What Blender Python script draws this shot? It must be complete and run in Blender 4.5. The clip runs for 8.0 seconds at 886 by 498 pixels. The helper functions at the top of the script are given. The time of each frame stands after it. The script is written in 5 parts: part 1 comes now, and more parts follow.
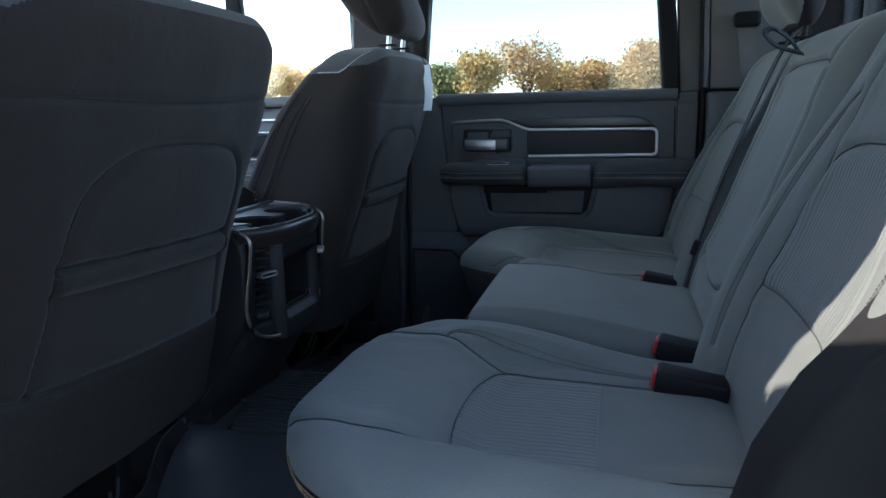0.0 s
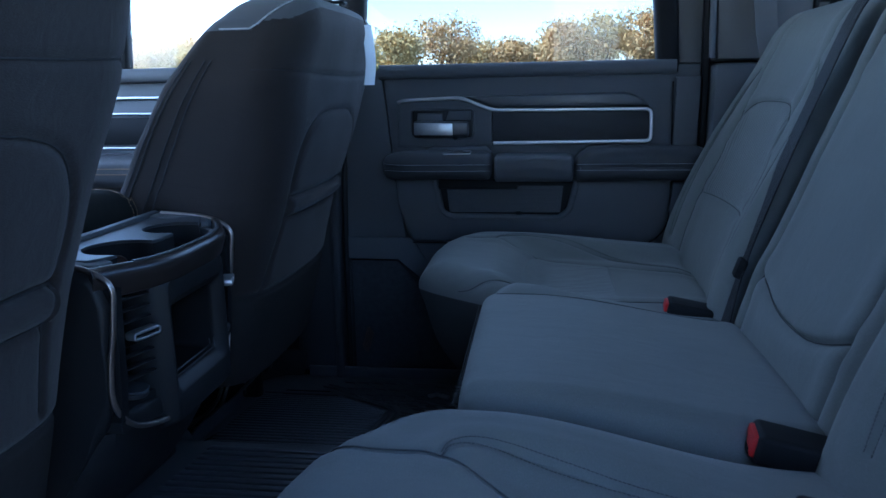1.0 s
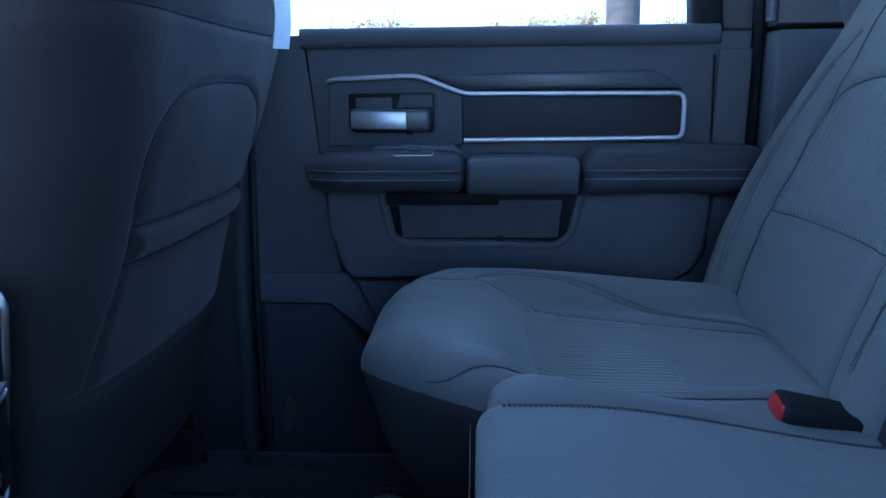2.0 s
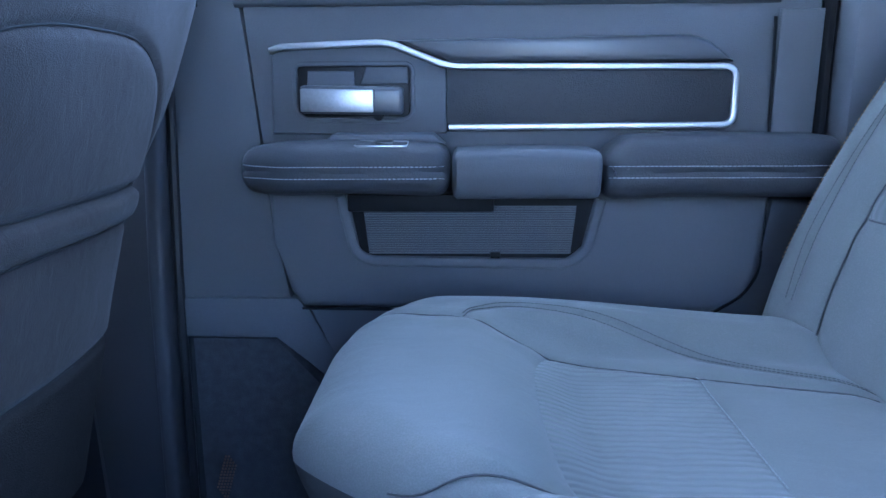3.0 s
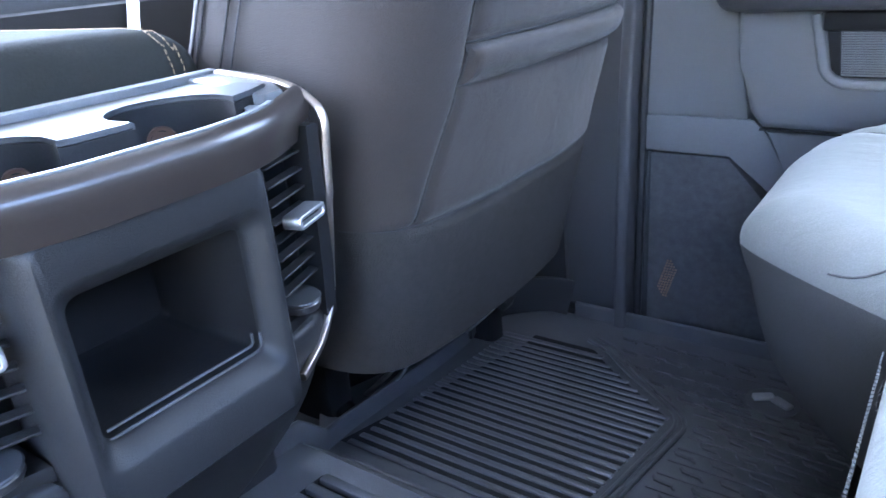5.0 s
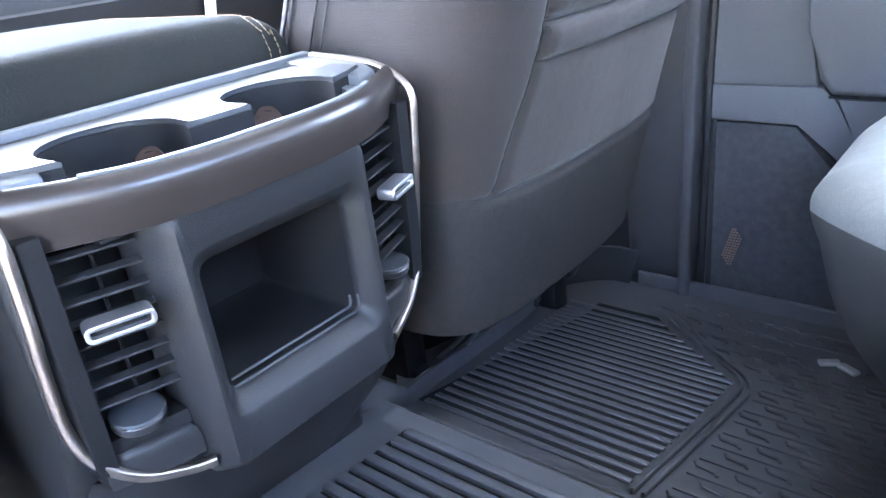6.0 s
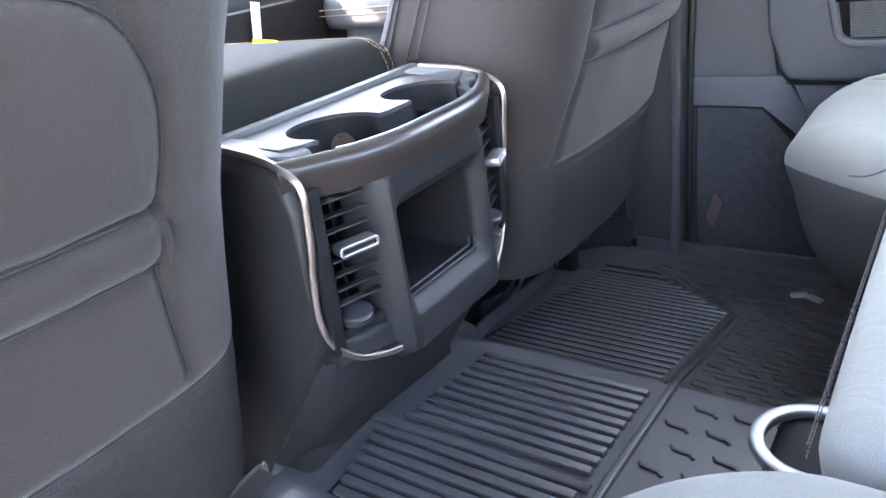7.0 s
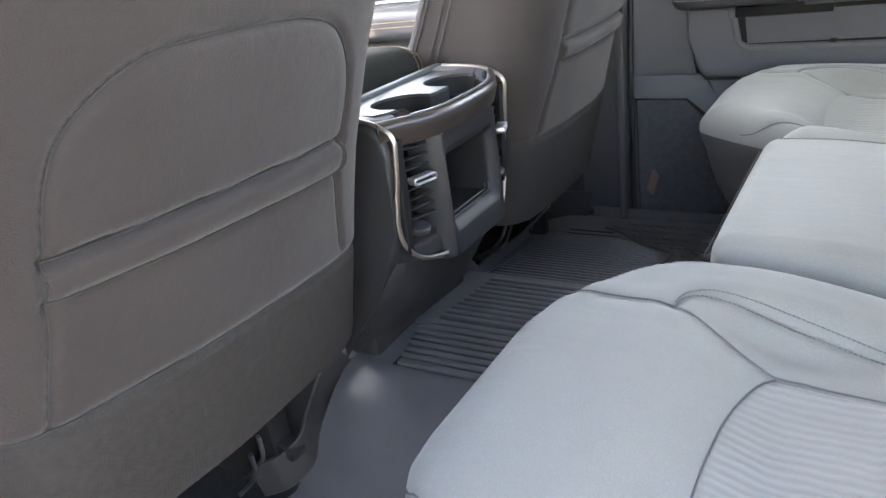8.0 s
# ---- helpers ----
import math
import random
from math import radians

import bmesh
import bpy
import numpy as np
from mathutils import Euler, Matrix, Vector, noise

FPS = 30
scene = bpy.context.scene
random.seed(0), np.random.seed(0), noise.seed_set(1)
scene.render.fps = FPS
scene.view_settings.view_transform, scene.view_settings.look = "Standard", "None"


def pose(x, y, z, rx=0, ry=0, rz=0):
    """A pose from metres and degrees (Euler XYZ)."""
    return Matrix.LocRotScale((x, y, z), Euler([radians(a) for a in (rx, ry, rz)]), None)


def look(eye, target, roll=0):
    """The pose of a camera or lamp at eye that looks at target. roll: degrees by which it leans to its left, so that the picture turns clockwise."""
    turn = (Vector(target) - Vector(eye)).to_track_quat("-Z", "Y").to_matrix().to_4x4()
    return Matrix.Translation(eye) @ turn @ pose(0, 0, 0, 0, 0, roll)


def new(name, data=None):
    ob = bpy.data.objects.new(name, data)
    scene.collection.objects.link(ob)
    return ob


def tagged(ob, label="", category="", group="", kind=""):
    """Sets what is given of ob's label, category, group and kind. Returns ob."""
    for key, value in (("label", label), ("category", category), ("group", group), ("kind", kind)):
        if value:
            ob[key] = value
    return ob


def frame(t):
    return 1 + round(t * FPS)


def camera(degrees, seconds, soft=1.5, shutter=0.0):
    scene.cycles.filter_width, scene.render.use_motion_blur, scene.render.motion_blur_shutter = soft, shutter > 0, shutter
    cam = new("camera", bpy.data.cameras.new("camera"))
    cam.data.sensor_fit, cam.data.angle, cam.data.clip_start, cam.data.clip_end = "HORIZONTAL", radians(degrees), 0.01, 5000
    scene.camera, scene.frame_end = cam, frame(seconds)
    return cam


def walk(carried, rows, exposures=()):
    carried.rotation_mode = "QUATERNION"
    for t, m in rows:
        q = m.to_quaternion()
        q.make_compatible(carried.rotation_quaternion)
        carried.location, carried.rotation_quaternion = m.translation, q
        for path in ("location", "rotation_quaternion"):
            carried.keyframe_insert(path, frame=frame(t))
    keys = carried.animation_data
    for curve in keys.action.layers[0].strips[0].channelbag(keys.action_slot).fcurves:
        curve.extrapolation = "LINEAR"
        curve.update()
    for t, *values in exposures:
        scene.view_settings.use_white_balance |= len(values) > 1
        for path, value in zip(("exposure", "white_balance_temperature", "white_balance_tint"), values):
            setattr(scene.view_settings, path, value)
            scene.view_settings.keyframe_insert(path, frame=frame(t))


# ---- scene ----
cam = camera(63.0, 8.0, shutter=0.12)
PATH = [
    (0, (0.636, -1.325, 0.752), (0.166, 0.581, 0.372), -1.3),
    (0.5, (0.574, -1.137, 0.749), (0.184, 0.781, 0.338), -1.3),
    (1, (0.475, -0.909, 0.742), (0.218, 1.026, 0.305), -1.1),
    (1.5, (0.415, -0.624, 0.703), (0.251, 1.324, 0.281), -0.8),
    (1.7, (0.401, -0.532, 0.703), (0.268, 1.415, 0.269), -0.7),
    (2.8, (0.381, -0.133, 0.651), (0.352, 1.823, 0.234), -0.4),
    (3, (0.386, -0.112, 0.652), (0.334, 1.842, 0.231), -0.3),
    (3.5, (0.386, -0.106, 0.65), (0.157, 1.829, 0.199), -0.5),
    (4, (0.389, -0.138, 0.655), (-0.143, 1.706, 0.092), -1.4),
    (4.5, (0.397, -0.189, 0.65), (-0.468, 1.477, -0.039), -2.8),
    (5, (0.401, -0.233, 0.636), (-0.716, 1.24, -0.128), -5.1),
    (5.2, (0.403, -0.241, 0.641), (-0.79, 1.148, -0.164), -5.6),
    (6.3, (0.409, -0.337, 0.662), (-0.801, 1.028, -0.158), -7.6),
    (6.5, (0.424, -0.395, 0.684), (-0.77, 0.985, -0.133), -8.1),
    (7, (0.437, -0.551, 0.71), (-0.697, 0.88, -0.106), -8.9),
    (7.5, (0.474, -0.721, 0.748), (-0.605, 0.753, -0.067), -8.7),
    (8, (0.545, -0.914, 0.762), (-0.477, 0.61, -0.033), -8.9),
]
EXPOSURES = [(0.0, 2.5, 6000, 10), (0.5, 2.5, 5600, 11), (1.0, 2.5, 4800, 12), (1.7, 2.7, 4350, 13), (2.8, 4.45, 4700, 17), (3.0, 4.75, 4800, 18), (3.5, 5.6, 5300, 19), (4.5, 6.2, 5800, 20), (5.2, 6.25, 6300, 20), (6.5, 6.7, 6900, 21), (7.0, 6.08, 7300, 22), (7.5, 5.62, 8000, 22), (8.0, 5.42, 8500, 21)]
walk(cam, [(t, look(eye, target, roll)) for t, eye, target, roll in PATH], EXPOSURES)

# ---- world and sun ----
SUN_ELEVATION, SUN_AZIMUTH = 44.0, 213.5   # azimuth counted from +x (rear of the truck) towards +y
world = bpy.data.worlds.new("sky")
scene.world = world
world.use_nodes = True
wn = world.node_tree.nodes
sky = wn.new("ShaderNodeTexSky")
sky.sky_type = "NISHITA"
sky.sun_disc = False
sky.sun_elevation = radians(SUN_ELEVATION)
sky.sun_rotation = radians(90 - SUN_AZIMUTH)
sky.dust_density = 0.6
wn["Background"].inputs["Strength"].default_value = 0.15
world.node_tree.links.new(sky.outputs[0], wn["Background"].inputs["Color"])
sun_data = bpy.data.lights.new("sun", "SUN")
sun_data.energy = 2.0
sun_data.angle = radians(0.6)
sun_data.color = (1.0, 0.9, 0.76)
sun = new("sun", sun_data)
sun_dir = Vector((math.cos(radians(SUN_ELEVATION)) * math.cos(radians(SUN_AZIMUTH)),
                  math.cos(radians(SUN_ELEVATION)) * math.sin(radians(SUN_AZIMUTH)), math.sin(radians(SUN_ELEVATION))))
sun.matrix_world = look(sun_dir * 20, (0, 0, 0))



def window_light(name, place, target, size, power):
    """Added area lamp in one window opening that strengthens the sky's light."""
    data = bpy.data.lights.new(name, "AREA")
    data.shape = "RECTANGLE"
    data.size, data.size_y = size
    data.energy = power
    data.color = (0.64, 0.82, 1.0)
    lamp = new(name, data)
    lamp.matrix_world = look(place, target)
    return lamp


# fill lamps for the far side and windscreen, on top of the sky itself
window_light("skylight_fill", (0.40, 0.895, 1.0), (0.40, 0.0, 0.70), (0.68, 0.36), 0.29)
window_light("skylight_fill", (-0.70, 0.895, 1.0), (-0.60, 0.0, 0.70), (0.80, 0.36), 0.36)
window_light("skylight_fill", (-1.25, 0.0, 1.05), (0.6, 0.0, 0.62), (1.5, 0.40), 2.0)

# ---- materials ----
def material(name, color, rough=0.6, metal=0.0, vary=0.25, scale=6.0, bump=0.0, bump_scale=300.0, spec=0.5, kind="noise",
             color2=None, sheen=0.0, stretch=(1, 1, 1)):
    """Surface with soft mottling at one scale and a fine relief at another."""
    m = bpy.data.materials.new(name)
    m.use_nodes = True
    n, l = m.node_tree.nodes, m.node_tree.links
    b = n["Principled BSDF"]
    b.inputs["Roughness"].default_value = rough
    b.inputs["Metallic"].default_value = metal
    b.inputs["Specular IOR Level"].default_value = spec
    b.inputs["Sheen Weight"].default_value = sheen
    co = n.new("ShaderNodeTexCoord")
    big = n.new("ShaderNodeTexNoise")
    big.inputs["Scale"].default_value = scale
    big.inputs["Detail"].default_value = 6
    l.new(co.outputs["Object"], big.inputs["Vector"])
    ramp = n.new("ShaderNodeValToRGB")
    c2 = color2 or tuple(c * (1 - vary) for c in color)
    ramp.color_ramp.elements[0].color = (*c2, 1)
    ramp.color_ramp.elements[1].color = (*color, 1)
    ramp.color_ramp.elements[0].position, ramp.color_ramp.elements[1].position = 0.3, 0.7
    l.new(big.outputs["Fac"], ramp.inputs["Fac"])
    l.new(ramp.outputs["Color"], b.inputs["Base Color"])
    if bump > 0:
        mp = n.new("ShaderNodeMapping")
        mp.inputs["Scale"].default_value = stretch
        l.new(co.outputs["Object"], mp.inputs["Vector"])
        if kind == "weave":
            fine = n.new("ShaderNodeTexVoronoi")
            fine.inputs["Scale"].default_value = bump_scale
            out = fine.outputs["Distance"]
        elif kind == "ribs":
            fine = n.new("ShaderNodeTexWave")
            fine.bands_direction = "Y"
            fine.inputs["Scale"].default_value = bump_scale
            fine.inputs["Distortion"].default_value = 2.6
            fine.inputs["Detail"].default_value = 2
            fine.inputs["Detail Scale"].default_value = 0.9
            out = fine.outputs["Fac"]
        else:
            fine = n.new("ShaderNodeTexNoise")
            fine.inputs["Scale"].default_value = bump_scale
            fine.inputs["Detail"].default_value = 4
            out = fine.outputs["Fac"]
        l.new(mp.outputs["Vector"], fine.inputs["Vector"])
        bp = n.new("ShaderNodeBump")
        bp.inputs["Strength"].default_value = bump
        bp.inputs["Distance"].default_value = 0.002
        l.new(out, bp.inputs["Height"])
        l.new(bp.outputs["Normal"], b.inputs["Normal"])
        if sheen > 0:                                   # loose cloth: soft creases under the weave
            crease = n.new("ShaderNodeTexNoise")
            crease.inputs["Scale"].default_value = 38
            crease.inputs["Detail"].default_value = 5
            crease.inputs["Distortion"].default_value = 0.8
            stretch_map = n.new("ShaderNodeMapping")
            stretch_map.inputs["Scale"].default_value = (0.5, 1.3, 1.0)
            l.new(co.outputs["Object"], stretch_map.inputs["Vector"])
            l.new(stretch_map.outputs["Vector"], crease.inputs["Vector"])
            soft_bump = n.new("ShaderNodeBump")
            soft_bump.inputs["Strength"].default_value = 0.30 if kind == "ribs" else 0.16
            soft_bump.inputs["Distance"].default_value = 0.006
            l.new(crease.outputs["Fac"], soft_bump.inputs["Height"])
            l.new(soft_bump.outputs["Normal"], bp.inputs["Normal"])
        dim = n.new("ShaderNodeMixRGB")
        dim.blend_type = "MULTIPLY"
        dim.inputs["Fac"].default_value = 0.20 if kind == "weave" else (0.14 if kind == "ribs" else 0.3)
        l.new(ramp.outputs["Color"], dim.inputs["Color1"])
        l.new(out, dim.inputs["Color2"])
        l.new(dim.outputs["Color"], b.inputs["Base Color"])
    return m


def glass_material(name, tint=(0.9, 0.95, 0.93)):
    m = bpy.data.materials.new(name)
    m.use_nodes = True
    n, l = m.node_tree.nodes, m.node_tree.links
    clear, gloss, mix, fres = n.new("ShaderNodeBsdfTransparent"), n.new("ShaderNodeBsdfGlossy"), n.new("ShaderNodeMixShader"), n.new("ShaderNodeFresnel")
    clear.inputs["Color"].default_value = (*tint, 1)
    gloss.inputs["Roughness"].default_value = 0.02
    fres.inputs["IOR"].default_value = 1.35
    l.new(fres.outputs[0], mix.inputs[0])
    l.new(clear.outputs[0], mix.inputs[1])
    l.new(gloss.outputs[0], mix.inputs[2])
    l.new(mix.outputs[0], n["Material Output"].inputs["Surface"])
    return m


M_SEAT = material("grey_seat_cloth", (0.178, 0.185, 0.170), 0.85, vary=0.12, scale=9, bump=0.12, bump_scale=750, kind="weave", sheen=0.15, spec=0.25)
M_INSERT = material("ribbed_seat_cloth", (0.186, 0.193, 0.180), 0.85, vary=0.12, scale=9, bump=0.5, bump_scale=33, kind="ribs", sheen=0.15, spec=0.25)
# seat cloth darkened for the shade low on the cushion fronts
M_SHADED_SKIRT = material("shaded_seat_skirt_cloth", (0.075, 0.075, 0.072), 0.85, vary=0.15, scale=10, bump=0.3, bump_scale=700, spec=0.2)
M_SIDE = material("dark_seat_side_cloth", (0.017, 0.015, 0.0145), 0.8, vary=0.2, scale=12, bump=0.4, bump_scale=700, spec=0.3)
M_FRONT = material("charcoal_seat_cloth", (0.0285, 0.0228, 0.0203), 0.85, vary=0.15, scale=8, bump=0.25, bump_scale=750, kind="weave", sheen=0.1, spec=0.2)
M_FELT = material("charcoal_felt", (0.038, 0.0345, 0.032), 0.95, vary=0.2, scale=120, bump=0.8, bump_scale=600, spec=0.1)
M_PLASTIC = material("charcoal_plastic", (0.022, 0.022, 0.023), 0.40, vary=0.12, scale=5, bump=0.25, bump_scale=900, spec=0.22)
M_PANEL = material("slate_door_plastic", (0.118, 0.121, 0.129), 0.55, vary=0.1, scale=4, bump=0.3, bump_scale=800, spec=0.4)
M_GLOSSY = material("satin_black_plastic", (0.035, 0.033, 0.033), 0.28, vary=0.15, scale=6, bump=0.08, bump_scale=500, spec=0.6)
M_RAIL = material("bronzed_satin_plastic", (0.036, 0.028, 0.024), 0.29, metal=0.0, vary=0.2, scale=9, bump=0.01, bump_scale=400)
M_PILLAR = material("dark_pillar_plastic", (0.058, 0.058, 0.062), 0.6, vary=0.12, scale=5, bump=0.25, bump_scale=700, spec=0.3)
M_KICK = material("slate_carpet", (0.078, 0.079, 0.084), 0.95, vary=0.25, scale=90, bump=0.7, bump_scale=600, spec=0.1)
M_LID = material("black_armrest_vinyl", (0.030, 0.030, 0.0275), 0.85, vary=0.15, scale=8, bump=0.30, bump_scale=420, spec=0.02)
M_VINYL = material("black_stitched_vinyl", (0.066, 0.067, 0.072), 0.5, vary=0.15, scale=8, bump=0.35, bump_scale=450, spec=0.35)
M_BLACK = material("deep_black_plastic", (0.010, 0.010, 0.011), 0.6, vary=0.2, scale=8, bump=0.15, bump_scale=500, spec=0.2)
M_RUBBER = material("black_rubber", (0.070, 0.071, 0.076), 0.38, vary=0.25, scale=14, bump=0.22, bump_scale=600, spec=0.6)
M_CARPET = material("black_carpet", (0.03, 0.03, 0.031), 0.95, vary=0.4, scale=60, bump=0.9, bump_scale=500, spec=0.1)
M_CHROME = material("satin_chrome", (0.74, 0.74, 0.75), 0.4, metal=1.0, vary=0.08, scale=20, bump=0.03, bump_scale=300)
M_BRONZE = material("warm_satin_trim", (0.56, 0.49, 0.43), 0.38, metal=1.0, vary=0.1, scale=20, bump=0.03, bump_scale=300)
M_SILVER = material("silver_paint", (0.30, 0.31, 0.33), 0.38, metal=0.6, vary=0.06, scale=20, bump=0.03, bump_scale=700)
M_TRAY = material("pale_grey_tray_plastic", (0.10, 0.105, 0.11), 0.45, vary=0.06, scale=20, bump=0.03, bump_scale=700, spec=0.4)
M_TRAYTOP = material("dark_grey_tray_plastic", (0.040, 0.043, 0.047), 0.45, vary=0.08, scale=20, bump=0.05, bump_scale=700, spec=0.25)
M_STUD = material("brown_black_plastic", (0.075, 0.042, 0.028), 0.5, vary=0.3, scale=40, spec=0.3)
M_COPPER = material("worn_copper_brown", (0.28, 0.16, 0.10), 0.4, metal=0.5, vary=0.3, scale=40)
M_CAP = material("grey_cap_cloth", (0.085, 0.088, 0.09), 0.85, vary=0.12, scale=9, bump=0.2, bump_scale=1100, kind="weave", sheen=0.15, spec=0.25)
M_CREASE = material("seam_crease", (0.07, 0.071, 0.07), 0.9, vary=0.2, scale=60)
M_SEAM = material("dark_seam", (0.02, 0.02, 0.02), 0.9, vary=0.2, scale=60)
M_BLADE = material("satin_grey_blade", (0.085, 0.086, 0.092), 0.33, vary=0.1, scale=6, bump=0.05, bump_scale=500, spec=0.6)
M_INLAY = material("dark_grained_inlay", (0.028, 0.028, 0.031), 0.5, vary=0.12, scale=8, bump=0.4, bump_scale=500)
M_STEEL = material("bare_steel", (0.5, 0.5, 0.5), 0.35, metal=1.0, vary=0.3, scale=30, bump=0.1, bump_scale=200)
M_THREAD = material("pale_grey_thread", (0.42, 0.43, 0.45), 0.8, vary=0.2, scale=100)
M_DARKTHREAD = material("grey_thread", (0.026, 0.026, 0.028), 0.8, vary=0.2, scale=100)
M_PALETHREAD = material("cloth_grey_thread", (0.27, 0.28, 0.27), 0.85, vary=0.2, scale=100)
M_TANTHREAD = material("tan_thread", (0.4, 0.27, 0.15), 0.8, vary=0.2, scale=100)
M_RED = material("red_buckle_button", (0.5, 0.02, 0.02), 0.35, vary=0.15, scale=40)
M_BELT = material("black_belt_webbing", (0.024, 0.024, 0.026), 0.7, vary=0.2, scale=40, bump=0.6, bump_scale=250, kind="ribs")
M_TAG = material("white_tag_plastic", (0.8, 0.82, 0.84), 0.4, vary=0.06, scale=15)
M_YELLOW = material("yellow_label", (0.85, 0.72, 0.03), 0.5, vary=0.05, scale=15)
M_HEADLINER = material("grey_headliner", (0.70, 0.70, 0.69), 0.9, vary=0.1, scale=30, bump=0.3, bump_scale=500)
M_PAINT = material("dark_body_paint", (0.05, 0.05, 0.055), 0.25, vary=0.05, scale=3)
M_GREYTRIM = material("grey_pillar_plastic", (0.135, 0.133, 0.132), 0.6, vary=0.1, scale=5, bump=0.25, bump_scale=700)
M_GLASS = glass_material("window_glass", (0.98, 0.99, 0.985))
M_PRIVACY = glass_material("privacy_window_glass", (0.59, 0.62, 0.645))
M_TINTED = glass_material("tinted_window_glass", (0.16, 0.17, 0.17))
M_TREAD = material("tread_rubber", (0.045, 0.045, 0.048), 0.5, vary=0.2, scale=14)
M_ASPHALT = material("worn_asphalt", (0.20, 0.19, 0.175), 0.9, vary=0.35, scale=1.5, bump=0.6, bump_scale=60)
M_BARK = material("pale_bark", (0.24, 0.185, 0.14), 0.9, vary=0.4, scale=5, bump=1.0, bump_scale=14, stretch=(1, 1, 0.25))
M_TWIG = material("twig_bark", (0.24, 0.16, 0.10), 0.9, vary=0.3, scale=8)
M_LEAF_GOLD = material("golden_leaves", (0.78, 0.56, 0.20), 0.7, vary=0.45, scale=0.6)
M_LEAF_ORANGE = material("orange_leaves", (0.76, 0.50, 0.19), 0.7, vary=0.4, scale=0.6)
M_LEAF_GREEN = material("olive_leaves", (0.36, 0.37, 0.13), 0.7, vary=0.4, scale=0.6)
M_WALL = material("pale_building_wall", (0.55, 0.42, 0.34), 0.8, vary=0.15, scale=0.5)


# ---- mesh helpers ----
def thing(name, label, category, group="", kind="", at=(0, 0, 0)):
    ob = new(name)
    ob.empty_display_size = 0.05
    ob.location = at
    return tagged(ob, label, category, group, kind)


def mesh_of(name, bm, mat, smooth=True):
    me = bpy.data.meshes.new(name)
    bmesh.ops.recalc_face_normals(bm, faces=bm.faces[:])
    bm.to_mesh(me)
    bm.free()
    for m in (mat if isinstance(mat, (list, tuple)) else [mat]):
        me.materials.append(m)
    if smooth:
        me.polygons.foreach_set("use_smooth", [True] * len(me.polygons))
        me.set_sharp_from_angle(angle=radians(40))
    return me


def part(name, bm, mat, parent, label="", smooth=True):
    ob = new(name, mesh_of(name, bm, mat, smooth))
    if parent:
        ob.parent = parent
        base = parent.location if parent.parent is None else parent.location + parent.parent.location
        ob.data.transform(Matrix.Translation(-base))
    return tagged(ob, label)


def solo(name, bm, mat, label, category, group="", kind="", smooth=True):
    return tagged(new(name, mesh_of(name, bm, mat, smooth)), label, category, group, kind)


def box(lo, hi, r=0.004, seg=2, bm=None):
    """A box between two corners with rounded edges."""
    bm = bm or bmesh.new()
    lo, hi = Vector(lo), Vector(hi)
    made = bmesh.ops.create_cube(bm, size=1.0, matrix=Matrix.Translation((lo + hi) / 2) @ Matrix.Diagonal((*(hi - lo), 1)))
    if r > 0:
        edges = {e for v in made["verts"] for e in v.link_edges}
        bmesh.ops.bevel(bm, geom=list(edges), offset=min(r, 0.45 * min(hi - lo)), segments=seg, affect="EDGES", profile=0.5)
    return bm


def obox(center, size, turn=(0, 0, 0), r=0.003, seg=2, bm=None):
    """A rounded box about a centre, turned by Euler degrees."""
    out = bm or bmesh.new()
    tmp = box(-Vector(size) / 2, Vector(size) / 2, r, seg)
    tmp.transform(pose(*center, *turn))
    me = bpy.data.meshes.new("tmp")
    tmp.to_mesh(me)
    tmp.free()
    out.from_mesh(me)
    bpy.data.meshes.remove(me)
    return out


def prism(points, axis, a, b, r=0.0, seg=2):
    """A polygon in the plane across axis, pushed from a to b; the edges of its far face b are rounded."""
    bm = bmesh.new()
    order = {"x": lambda p, d: (d, p[0], p[1]), "y": lambda p, d: (p[0], d, p[1]), "z": lambda p, d: (p[0], p[1], d)}[axis]
    va = [bm.verts.new(order(p, a)) for p in points]
    vb = [bm.verts.new(order(p, b)) for p in points]
    n = len(points)
    bm.faces.new(va)
    cap = bm.faces.new(vb)
    for i in range(n):
        bm.faces.new((va[i], va[(i + 1) % n], vb[(i + 1) % n], vb[i]))
    if r > 0:
        bmesh.ops.bevel(bm, geom=list(cap.edges), offset=r, segments=seg, affect="EDGES", profile=0.5)
    return bm


def smooth_path(points, per=8, closed=False):
    """Catmull-Rom curve through points."""
    P = [Vector(p) for p in points]
    out = []
    n = len(P)
    for i in range(n if closed else n - 1):
        a, b, c, d = (P[(i - 1) % n], P[i], P[(i + 1) % n], P[(i + 2) % n]) if closed else (P[max(i - 1, 0)], P[i], P[i + 1], P[min(i + 2, n - 1)])
        for k in range(per):
            t = k / per
            out.append(0.5 * (2 * b + (c - a) * t + (2 * a - 5 * b + 4 * c - d) * t * t + (3 * b - a - 3 * c + d) * t ** 3))
    if not closed:
        out.append(P[-1])
    return out


def round_corners(points, r, seg=4, closed=False):
    """A polyline whose corners are rounded."""
    P = [Vector(p) for p in points]
    out = []
    n = len(P)
    for i in range(n):
        if not closed and i in (0, n - 1):
            out.append(P[i])
            continue
        a, b, c = P[i - 1], P[i], P[(i + 1) % n]
        u, w = a - b, c - b
        k = min(r, 0.45 * u.length, 0.45 * w.length)
        p, q = b + u.normalized() * k, b + w.normalized() * k
        for j in range(seg + 1):
            t = j / seg
            out.append((1 - t) ** 2 * p + 2 * t * (1 - t) * b + t * t * q)
    return out


